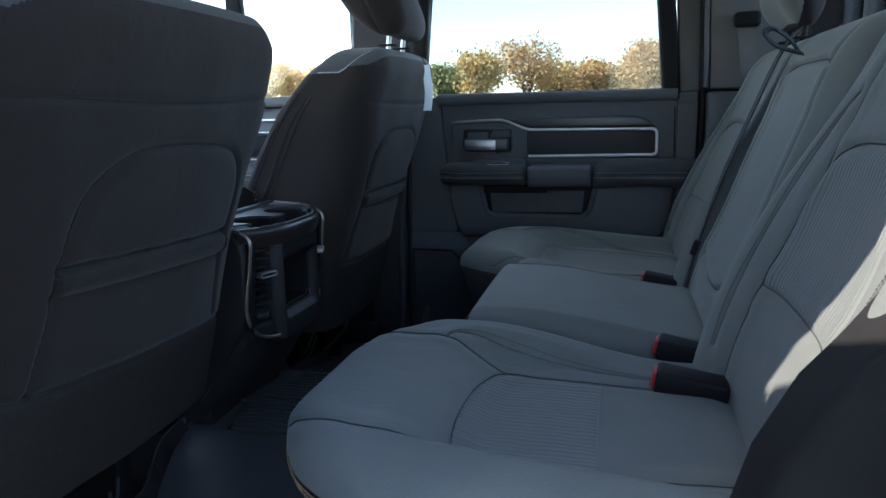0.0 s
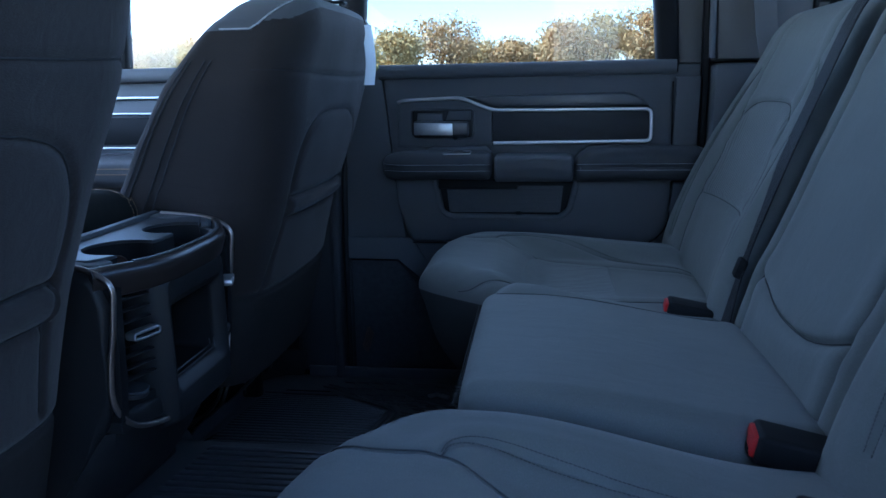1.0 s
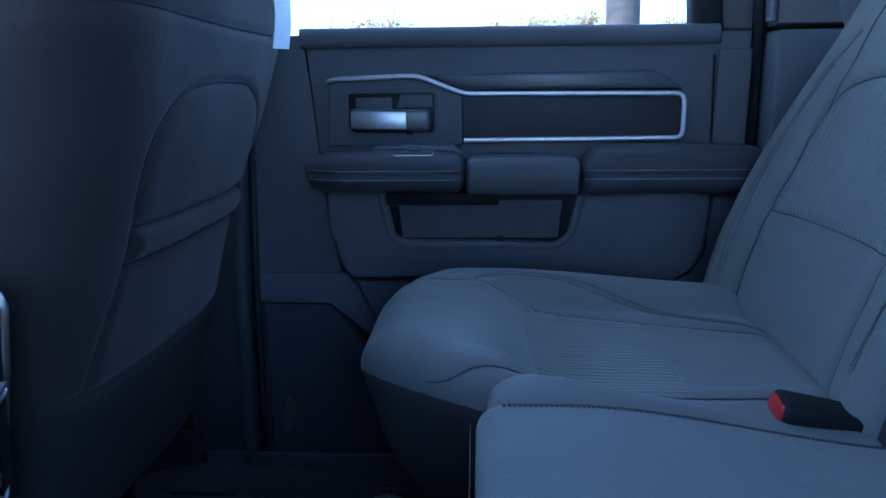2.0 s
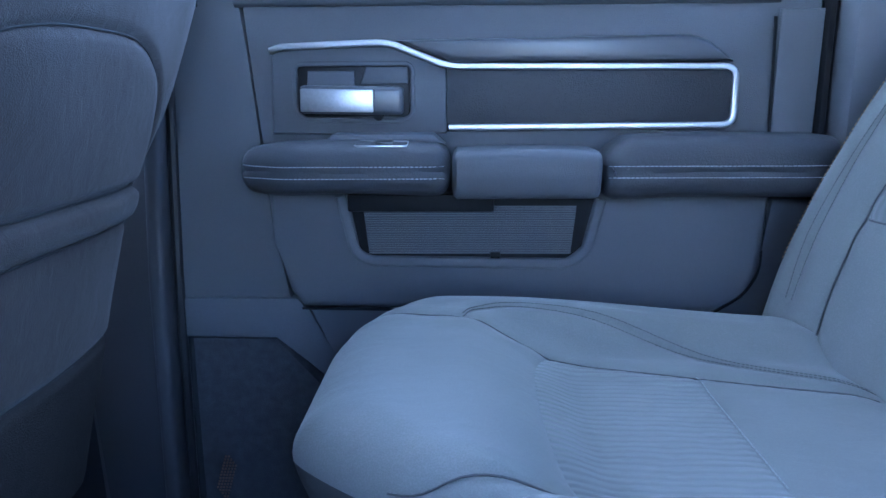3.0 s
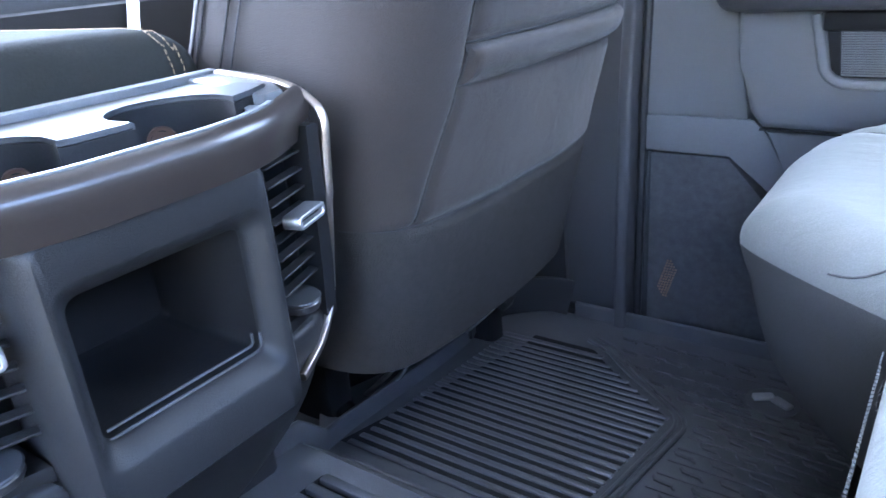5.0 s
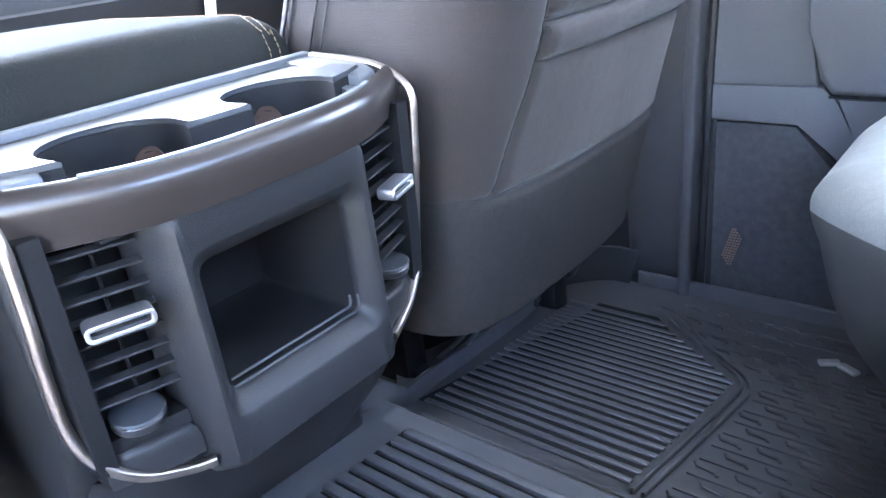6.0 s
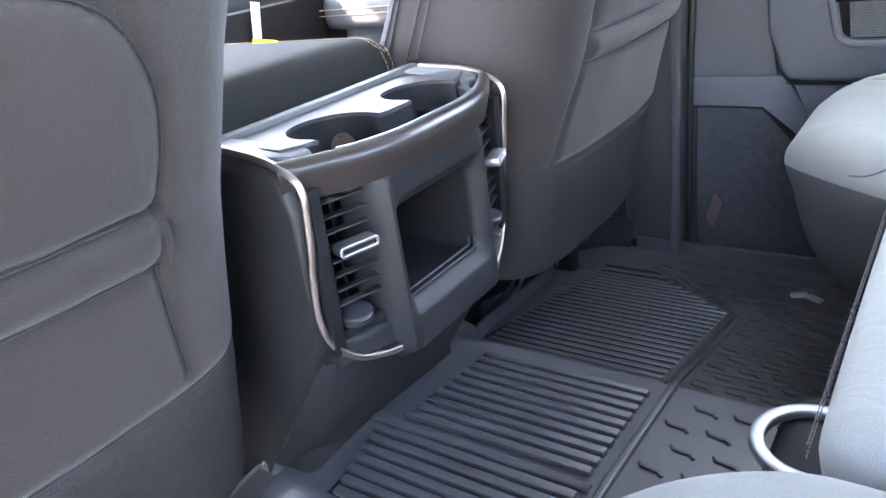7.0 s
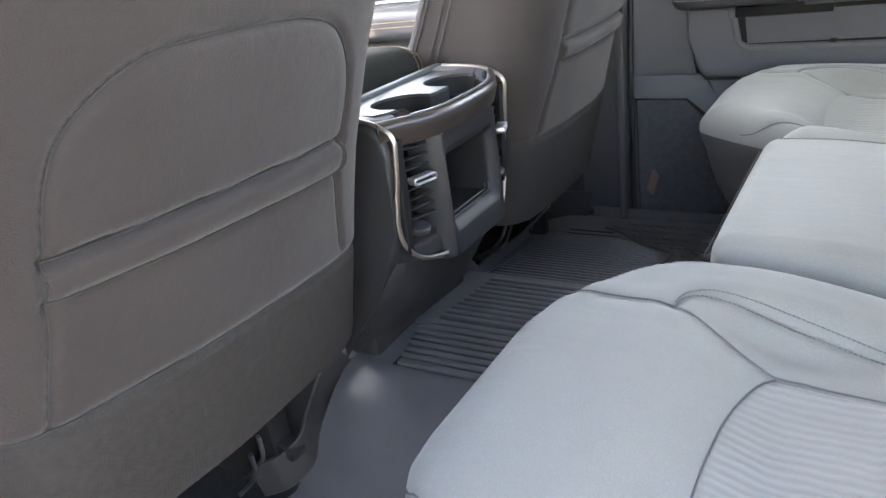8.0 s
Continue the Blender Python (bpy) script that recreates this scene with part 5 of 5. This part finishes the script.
# vents either side
for s in (-1, 1):
    A, B = Vector((0.000, s * 0.094, 0)), Vector((-0.020, s * 0.154, 0))
    along = (B - A).normalized()
    yaw = math.degrees(math.atan2(along.y, along.x)) - 90 * s
    mid_v = (A + B) / 2
    part("vent_back", box((-0.12, min(s * 0.09, s * 0.149), 0.345), (-0.052, max(s * 0.09, s * 0.149), 0.52), 0.002), M_BLACK, con)
    for i in range(8):
        z = 0.500 - 0.0145 * i
        part("vent_slat", obox((mid_v.x - 0.007, mid_v.y, z), (0.010, 0.060, 0.0020), (0, 2, yaw), 0.0006, 1), M_PLASTIC, con)
    for o in (-0.012, 0.014):
        part("vent_vane", obox((mid_v.x - 0.035, mid_v.y + o, 0.448), (0.022, 0.002, 0.115), (0, 0, yaw), 0), M_BLACK, con, smooth=False)
    tab = part("vent_tab", sweep(round_corners([(mid_v.x + 0.010 + w * along.x, mid_v.y + w * along.y, 0.4565 + h) for w, h in ((-0.019, 0.004), (0.019, 0.004), (0.019, -0.004), (-0.019, -0.004))], 0.003, 3, True), rect(0.0032, 0.016, 0.001), (1, 0.3 * s, 0), True), M_CHROME, con, "chrome vent tab")
    part("tab_inlay", obox((mid_v.x + 0.006, mid_v.y, 0.4565), (0.014, 0.034, 0.005), (0, 6, yaw), 0.001), M_BLACK, tab)
    dial = lathe([(0.0, 0.0), (0.017, 0.0), (0.018, 0.002), (0.018, 0.006), (0.016, 0.008), (0.0, 0.008)], (mid_v.x - 0.013, mid_v.y - s * 0.001, 0.374), (0.10, 0, 1), 32)
    dl = part("vent_dial", dial, M_GLOSSY, con, "dark thumbwheel")
    part("dial_edge", lathe([(0.0, 0.0), (0.0175, 0.0), (0.0185, 0.0012), (0.0175, 0.0024), (0.0, 0.0024)], (mid_v.x - 0.012, mid_v.y - s * 0.001, 0.3815), (0.10, 0, 1), 32), M_TRAYTOP, dl)
    foot = [(-0.004, s * 0.094), (-0.012, s * 0.125), (-0.024, s * 0.154), (-0.06, s * 0.154), (-0.06, s * 0.094)]
    part("vent_foot", prism(foot, "z", 0.336, 0.362, 0.010, 3), M_PLASTIC, con)
    part("vent_sill", prism([(-0.010, s * 0.095), (-0.024, s * 0.148), (-0.06, s * 0.148), (-0.06, s * 0.095)], "z", 0.360, 0.371, 0.002), M_BLACK, con)
    part("vent_cheek", prism([(-0.018, 0.352), (-0.014, 0.40), (-0.008, 0.52), (-0.07, 0.52), (-0.07, 0.352)], "y", s * 0.147, s * 0.160, 0.002), M_BLACK, con)
    # bright outline: along the top edge, over the corner, down and under the vent
    path = [(-0.132, s * 0.160, ZT + 0.003), (-0.060, s * 0.165, ZT + 0.002), (-0.022, s * 0.166, 0.549), (-0.008, s * 0.166, 0.528), (-0.011, s * 0.166, 0.49), (-0.018, s * 0.167, 0.44), (-0.024, s * 0.166, 0.395), (-0.022, s * 0.158, 0.364), (-0.016, s * 0.137, 0.340), (-0.006, s * 0.109, 0.330), (0.002, s * 0.092, 0.329)]
    part("bright_outline", tip(sweep(smooth_path(path, 5), rect(0.0068, 0.0068, 0.002), (0.75, s * 0.65, 0.1))), M_BRONZE, con, "warm satin metal outline")
    # pale end plate of the tray
    part("end_plate", tip(prism([(-0.146, s * 0.134), (-0.146, s * 0.163), (-0.06, s * 0.163), (-0.034, s * 0.150), (-0.030, s * 0.128), (-0.050, s * 0.122)], "z", ZT - 0.016, ZT + 0.003, 0.003)), M_TRAY, con, "pale satin end plate")
# top: rounded rear rail and cup tray
rail = round_corners([(-0.036, -0.167, ZT - 0.024), (0.006, -0.098, ZT - 0.024), (0.015, -0.05, ZT - 0.024), (0.015, 0.05, ZT - 0.024), (0.006, 0.098, ZT - 0.024), (-0.036, 0.167, ZT - 0.024)], 0.022, 5)
prof = [(-0.014, -0.026), (-0.002, -0.027), (0.002, -0.025), (0.0045, -0.014), (0.0075, 0.0), (0.009, 0.010), (0.0085, 0.017), (0.006, 0.0225), (0.0015, 0.0255), (-0.003, 0.0258), (-0.005, 0.024), (-0.006, 0.012), (-0.014, 0.0)]
part("rear_rail", tip(sweep(rail, prof, (0, 0, 1))), M_RAIL, con, "bronzed satin rounded rear rail")
part("rail_edge", tip(sweep([(p.x - 0.0028, p.y, ZT + 0.0022) for p in rail[1:-1]], rect(0.0045, 0.0022, 0.0008), (0, 0, 1))), M_TRAY, con, "pale top edge")
part("front_trim", tip(box((-0.150, -0.165, ZT - 0.014), (-0.137, 0.165, ZT + 0.006), 0.003)), M_TRAY, con, "pale tray trim")
# tray plate: two cells, each with its round cup
cups = [(-0.050, -0.072, 0.047), (-0.046, 0.060, 0.044)]


def well_arc(cx, cy, r, a, b, n=16):
    return [(cx + r * math.cos(radians(a + (b - a) * k / n)), cy + r * math.sin(radians(a + (b - a) * k / n))) for k in range(n + 1)]


deck = [(-0.126, -0.147), (-0.126, 0.147), (-0.046, 0.147), (-0.036, 0.124)]
deck += well_arc(*cups[1], 64, 296) + [(-0.026, 0.010), (-0.026, -0.020)] + well_arc(*cups[0], 64, 296)
deck += [(-0.036, -0.130), (-0.046, -0.147)]
part("cup_deck", prism(deck, "z", 0.5475, 0.5515, 0.0012, 1), M_TRAYTOP, con, "grey satin deck cut round two cup wells")
well = part("cup_well", prism(deck, "z", 0.506, 0.547), M_BLACK, con, "black cup well walls")
part("well_floor", box((-0.125, -0.118, 0.5035), (-0.004, 0.106, 0.5065), 0.001), M_BLACK, well)
for cx, cy, cr in cups:
    a = radians(128 if cy < 0 else 160)
    part("cup_stud", lathe([(0.0, 0.0), (0.0125, 0.0), (0.0135, 0.0015), (0.0115, 0.003), (0.009, 0.0016), (0.0, 0.0016)], (cx + math.cos(a) * cr, cy + math.sin(a) * cr, 0.519), (-math.cos(a), -math.sin(a), 0.15), 28), M_STUD, well, "worn brown disc")
part("deck_ramp", tip(prism([(-0.050, 0.118), (-0.036, 0.112), (-0.004, 0.098), (0.000, 0.104), (-0.030, 0.124)], "z", 0.540, 0.5525, 0.002)), M_TRAY, con, "pale angled tray lip")
# armrest lid
V, F = cube_grid(30, 34, 12)
P = rounded(V, (0.175, 0.186, 0.048), (0.045, 0.055, 0.04))
P[:, 2] += 0.008 * (1 - (P[:, 1] / 0.19) ** 2)
n = vertex_normals(P, F)
for yy in (-0.140, 0.150):
    for o in (-0.004, 0.004):
        P -= n * (0.002 * np.exp(-((P[:, 1] - yy - o) / 0.003) ** 2))[:, None]
P += np.array([-0.332, 0.006, 0.543])
lid = part("armrest_lid", bm_of(P, F), M_LID, con, "black stitched vinyl armrest lid")
for yy in (-0.140, 0.150):
    for o in (-0.0055, 0.0055):
        arc = [(-0.490 + 0.012 * i, yy + o, 0) for i in range(28)]
        pts = []
        for x, y, _ in arc:
            i = int(np.argmin((P[:, 0] - x) ** 2 + (P[:, 1] - y) ** 2 + (P[:, 2] < 0.56) * 1.0))
            pts.append((x, y, float(P[i, 2]) + 0.0015))
        back_edge = [(-0.164, yy + o, 0.580), (-0.1565, yy + o, 0.562), (-0.1562, yy + o, 0.541)]
        part("stitching", stitches(pts + back_edge, 0.006, 0.0042, 0.0003), M_TANTHREAD, lid, "tan stitching")
card = thing("label_card", "white tag with yellow label hanging on the dashboard", "label", at=(-0.885, 0.565, 0.53))
part("card", obox((-0.885, 0.578, 0.562), (0.003, 0.024, 0.095), (-12, 0, 0), 0.0008), M_TAG, card)
part("yellow_strip", obox((-0.882, 0.588, 0.521), (0.004, 0.070, 0.012), (-14, 0, 0), 0.0005), M_YELLOW, card)

# ---- dashboard ----
dash = thing("dashboard", "black dashboard with rounded top", "dashboard", at=(-1.1, 0, 0.2))
part("dash_body", prism([(-1.55, 0.25), (-0.98, 0.25), (-0.90, 0.45), (-0.90, 0.60), (-0.97, 0.74), (-1.10, 0.80), (-1.55, 0.83)], "y", -0.91, 0.91, 0.03, 3), M_BLACK, dash)
part("glove_box_lid", prism([(-0.905, 0.455), (-0.893, 0.46), (-0.893, 0.592), (-0.905, 0.60)], "y", 0.10, 0.80, 0.004, 3), M_BLACK, dash, "satin black glove box lid")
part("lower_pad", prism([(-0.97, 0.30), (-0.885, 0.43), (-0.885, 0.448), (-0.98, 0.448)], "y", -0.60, 0.85, 0.006, 3), M_BLACK, dash, "black knee panel")
solo("firewall", box((-1.62, -0.95, -0.3), (-1.55, 0.95, 0.85), 0.01), M_PAINT, "dark firewall panel", "wall", kind="structure")


# ---- floor liner with its ribs ----
mat_thing = thing("floor_mat", "black rubber floor liner with ribs and raised rim", "floor mat", at=(0.1, 0.2, 0.0))
xs = [-0.25, -0.20, -0.14, -0.05, 0.05, 0.15, 0.25, 0.36]
part("liner_sheet", sheet(xs, [y for y in ys_fine if -0.84 <= y <= 0.85], lambda x, y: floor_height(y), 0.010, lambda y: float(np.interp(y, [-0.45, -0.33, -0.27, -0.17, 0.04, 0.22, 0.32], [-0.22, -0.185, -0.18, -0.172, -0.155, -0.15, -0.25]))), M_RUBBER, mat_thing)


def over_floor(points, up=0.0):
    return [(x, y, floor_height(y) + up) for x, y in points]


def fine_line(points, n=24):
    out = []
    for (x1, y1), (x2, y2) in zip(points, points[1:]):
        out += [(x1 + (x2 - x1) * k / n, y1 + (y2 - y1) * k / n) for k in range(n)]
    return out + [points[-1]]


# rims
part("rim_outer", sweep(over_floor(fine_line([(-0.12, 0.838), (0.34, 0.838)]), 0.012), rect(0.008, 0.03, 0.003), (0, 0, 1)), M_RUBBER, mat_thing)
front_edge = [(-0.235, 0.66), (-0.215, 0.58), (-0.190, 0.45), (-0.165, 0.30), (-0.15, 0.235), (-0.145, 0.19), (-0.152, 0.04), (-0.163, -0.10), (-0.172, -0.17)]
part("rim_front", sweep(over_floor([(p.x, p.y) for p in smooth_path([(a, b, 0) for a, b in front_edge], 8)], 0.010), rect(0.007, 0.032, 0.003), (0, 0, 1)), M_RUBBER, mat_thing)
rail_wall = smooth_path([(-0.225, 0.65, 0.055), (-0.238, 0.70, 0.05), (-0.222, 0.765, 0.045), (-0.17, 0.815, 0.042), (-0.13, 0.838, 0.032)], 6)
part("rail_guard", sweep(rail_wall, rect(0.006, 0.070, 0.003), (0, 0, 1)), M_PLASTIC, mat_thing)
near_guard = smooth_path([(-0.170, -0.165, 0.150), (-0.186, -0.215, 0.125), (-0.180, -0.262, 0.098), (-0.176, -0.300, 0.070), (-0.196, -0.335, 0.050), (-0.232, -0.358, 0.040)], 8)
part("rail_guard", sweep(near_guard, rect(0.007, 0.062, 0.003), (0, 0, 1)), M_PLASTIC, mat_thing)
border = [(-0.105, 0.245), (0.150, 0.245), (0.158, 0.56), (0.140, 0.60), (-0.02, 0.745), (-0.06, 0.76)]
for o in (0.0, 0.012):
    soft = round_corners([(x + o, y + (o if k > 2 else 0), 0) for k, (x, y) in enumerate(border[1:])], 0.035, 6)
    part("border", sweep(over_floor(fine_line([(p.x, p.y) for p in soft], 6), 0.003), rect(0.005, 0.006, 0.002), (0, 0, 1)), M_RUBBER, mat_thing)
part("border", sweep(over_floor(fine_line([(0.182, -0.165), (0.182, 0.20)], 20), 0.003), rect(0.010, 0.008, 0.003), (0, 0, 1)), M_RUBBER, mat_thing)
part("hump_edge", sweep(over_floor(fine_line([(-0.12, 0.232), (0.18, 0.232)], 3), -0.002), rect(0.006, 0.01, 0.002), (0, 0, 1)), M_RUBBER, mat_thing)
part("hump_edge", sweep(over_floor(fine_line([(-0.125, -0.035), (0.17, -0.035)], 3), 0.002), rect(0.012, 0.008, 0.003), (0, 0, 1)), M_RUBBER, mat_thing)


def rib(x0, x1, y, w=0.0098, h=0.0058):
    z = floor_height(y)
    slope = (floor_height(y + 0.006) - floor_height(y - 0.006)) / 0.012
    bm = obox(((x0 + x1) / 2, y, z + 0.001), (x1 - x0, w, 2 * h), (math.degrees(math.atan(slope)), 0, 0), 0.0026, 2)
    part("rib", bm, M_RUBBER, mat_thing)


def groove_shade(x0, x1, y0, y1, cut=0.0):
    """Black sheet under a field of ribs, standing in for shade in the grooves."""
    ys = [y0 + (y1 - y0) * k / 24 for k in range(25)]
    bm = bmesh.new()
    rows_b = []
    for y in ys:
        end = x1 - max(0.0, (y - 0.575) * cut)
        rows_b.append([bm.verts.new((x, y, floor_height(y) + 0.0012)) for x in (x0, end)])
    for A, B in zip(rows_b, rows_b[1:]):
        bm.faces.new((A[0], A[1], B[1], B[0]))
    part("groove_shade", bm, M_BLACK, mat_thing, "black sheet for the shade between ribs")


# shade between the ribs as black sheets; the liner is one rubber
groove_shade(-0.150, 0.140, 0.256, 0.738, 1.1)
groove_shade(-0.078, 0.160, -0.018, 0.160)
groove_shade(-0.090, 0.158, -0.160, -0.048)
groove_shade(-0.098, 0.158, -0.632, -0.454)
y = 0.262
while y < 0.74:
    end = 0.142 if y < 0.575 else 0.142 - (y - 0.575) * 1.1
    rib(-0.142 - 0.14 * max(0.0, y - 0.30), end, y, 0.0100, 0.0027)
    y += 0.0208
for i in range(10):
    rib(-0.085 + (0.0015 * i), 0.162, -0.012 + 0.0185 * i, 0.0122, 0.0064)
for i in range(7):
    rib(-0.105 + 0.004 * i, 0.162, -0.052 - 0.0168 * i, 0.0122, 0.0064)
for i in range(10):
    rib(-0.10, 0.16, -0.46 - 0.0185 * i)


def tread(x, y):
    z = floor_height(y)
    bm = obox((x, y, z + 0.0015), (0.024, 0.0045, 0.004), (0, 0, -6), 0.001, 1)
    obox((x + 0.012, y - 0.004, z + 0.0015), (0.008, 0.004, 0.004), (0, 0, -48), 0.001, 1, bm)
    obox((x - 0.012, y + 0.004, z + 0.0015), (0.008, 0.004, 0.004), (0, 0, -48), 0.001, 1, bm)
    part("tread", bm, M_TREAD, mat_thing)


for j in range(15):
    for i in range(4):
        x, y = 0.192 + 0.044 * i + (0.02 if j % 2 else 0), 0.262 + 0.037 * j
        if not (abs(x - 0.245) < 0.045 and abs(y - 0.716) < 0.035):
            tread(x, y)
for j in range(5):
    for i in range(6):
        x, y = 0.0 + 0.036 * i + (0.015 if j % 2 else 0), 0.645 + 0.037 * j
        if x > 0.17 - (y - 0.575) * 1.05 and x < 0.185 and y < 0.82:
            tread(x, y)
for j in range(8):
    for i in range(3):
        tread(0.212 + 0.046 * i + (0.02 if j % 2 else 0), -0.145 + 0.042 * j)
for j in range(15):
    y = 0.2805 + 0.037 * j
    x0 = 0.178 if y < 0.60 else max(0.178 - (y - 0.60) * 1.05, 0.0)
    part("fine_ridge", sweep([(x0, y, floor_height(y) + 0.0006), (0.35, y, floor_height(y) + 0.0006)], rect(0.0022, 0.003), (0, 0, 1)), M_RUBBER, mat_thing, smooth=False)
badge = part("mat_badge", lathe([(0.0, 0.0), (0.034, 0.0), (0.036, 0.004), (0.030, 0.006), (0.0, 0.006)], (0.243, 0.716, 0.0), (0, 0, 1), 24), M_RUBBER, mat_thing)
for o, a in ((-0.013, 30), (0.013, -30)):
    part("badge_plate", obox((0.243 + o, 0.716 - o * 0.2, 0.0075), (0.030, 0.015, 0.007), (0, 0, a), 0.0034, 3), M_CHROME, badge, "bright badge inlay")

# fold-out cup holder at the foot of the centre seat
cup = thing("floor_cup_holder", "black cup holder with silver ring under the centre seat", "cup holder", at=(0.36, 0.03, 0.15))
part("holder_body", box((0.325, -0.06, 0.15), (0.47, 0.12, 0.235), 0.02, 3), M_BLACK, cup)
part("holder_ring", sweep([(0.365 + 0.05 * math.cos(a), 0.03 + 0.05 * math.sin(a), 0.238) for a in np.linspace(0, 2 * math.pi, 33)[:-1]], rect(0.014, 0.010, 0.003), (0, 0, 1), True), M_SILVER, cup, "silver plastic ring")


# ---- outdoors past the far windows ----
rnd = random.Random(4)


def tree(name, place, height, spread, mat, label, leaves, clump=0.5, bare=False):
    """Tapered trunk, limbs and a loose crown of small leaf cards."""
    t = thing(name, label, "tree", "trees beyond the car park", at=place)
    x, y, z = place
    bm = bmesh.new()
    h = height * 0.45
    sweep([(x, y, z), (x + 0.1, y, z + h * 0.5), (x, y + 0.1, z + h)], ring(0.16, 7), (0.1, 1, 0), False, bm)
    tips = []
    for k in range(11 if not bare else 22):
        a, up = rnd.uniform(0, 6.28), rnd.uniform(0.3, 1.0)
        base = Vector((x, y, z + h * rnd.uniform(0.5, 1.0)))
        tip = Vector((x + math.cos(a) * spread * rnd.uniform(0.4, 0.95) * (1.15 - 0.5 * up), y + math.sin(a) * spread * 0.8 * (1.15 - 0.5 * up), z + height * (0.4 + 0.55 * up)))
        mid_p = (base + tip) / 2 + Vector((0, 0, 0.3))
        for r, p, q in ((0.07, base, mid_p), (0.035, mid_p, tip)):
            sweep([p, q], ring(r, 5), (0.3, 0.2, 1), False, bm)
        tips += [mid_p, tip]
        for _ in range(3):
            e = tip + Vector((rnd.uniform(-1, 1), rnd.uniform(-1, 1), rnd.uniform(-0.2, 1))) * spread * 0.3
            sweep([mid_p.lerp(tip, 0.6), e], ring(0.015, 4), (0.3, 0.2, 1), False, bm)
            tips.append(e)
    part("trunk", bm, M_TWIG, t)
    V, Fc = [], []
    for _ in range(leaves):
        c = rnd.choice(tips) + Vector((rnd.gauss(0, 1), rnd.gauss(0, 1), rnd.gauss(0, 0.8))) * clump
        s = rnd.uniform(0.09, 0.2)
        u = Vector((rnd.gauss(0, 1), rnd.gauss(0, 1), rnd.gauss(0, 1))).normalized()
        w = u.cross(Vector((rnd.gauss(0, 1), rnd.gauss(0, 1), rnd.gauss(0, 1)))).normalized()
        i = len(V)
        V += [c - u * s, c + w * s * 0.6, c + u * s, c - w * s * 0.6]
        Fc.append((i, i + 1, i + 2, i + 3))
    me = bpy.data.meshes.new("crown")
    me.from_pydata([tuple(v - Vector(place)) for v in V], [], Fc)
    me.materials.append(mat)
    crown = new("crown", me)
    crown.parent = t
    return t


groves = [(-38.5, 3.3, 2.2), (-35.0, 3.5, 2.2), (-31.5, 3.7, 2.3), (-28.2, 3.2, 2.0), (-25.1, 3.4, 2.0), (-22.6, 3.0, 1.7), (-19.8, 3.1, 1.9), (-16.8, 2.6, 1.4), (-13.1, 2.95, 1.15), (-10.5, 3.6, 1.8),
          (-6.6, 4.6, 2.5), (-4.6, 3.1, 1.6), (-2.0, 3.0, 1.5), (0.6, 3.2, 1.6), (3.0, 4.1, 1.9), (5.4, 4.7, 2.2), (8.2, 4.5, 2.2), (11.2, 4.3, 2.2), (14.5, 4.0, 2.2), (18.0, 3.7, 2.3), (22.0, 3.6, 2.4)]
for k, (az, el, half) in enumerate(groves):        # bearing, height and half-width in degrees
    dist = rnd.uniform(62, 78)
    hgt = (dist * math.tan(radians(el + 0.2)) + 1.55)
    bare = k in (10, 15, 17)
    mat = M_LEAF_GREEN if k == 8 else (M_LEAF_GOLD if k % 2 else M_LEAF_ORANGE)
    tree("autumn_tree", (dist * math.sin(radians(az)), dist * math.cos(radians(az)), -0.85), hgt, dist * math.tan(radians(half)) * 1.1, mat,
         "thinning pale autumn tree" if bare else ("olive-green tree past the car park" if mat is M_LEAF_GREEN else "golden autumn tree past the car park"),
         4200 if bare else 7000, 0.50, bare)
near_tree = thing("near_tree", "pale thick tree trunk close to the truck", "tree", at=(3.1, 13.6, -0.85))
bm = bmesh.new()
sweep([(3.1, 13.6, -0.9), (3.12, 13.6, 0.5), (3.08, 13.6, 2.2), (3.2, 13.6, 4.2)], ring(0.31, 20), (0.1, 1, 0), False, bm)
part("trunk", bm, M_BARK, near_tree)
pole = thing("lamp_post", "slim dark car park lamp post", "lamp post", at=(-8.6, 70, -0.85))
part("post", tube([(-8.6, 70, -0.85), (-8.6, 70, 6.1)], 0.09, 8), M_BLACK, pole)
part("lamp_head", box((-9.1, 69.8, 6.0), (-8.2, 70.2, 6.2), 0.03), M_BLACK, pole)
house = thing("low_building", "low pale building behind the trees", "building", at=(-34, 95, -0.85))
part("wall", box((-48, 92, -0.85), (-20, 98, 1.9), 0.05), M_WALL, house)
part("roof", box((-48.4, 91.6, 1.9), (-19.6, 98.4, 2.3), 0.05), M_TWIG, house)
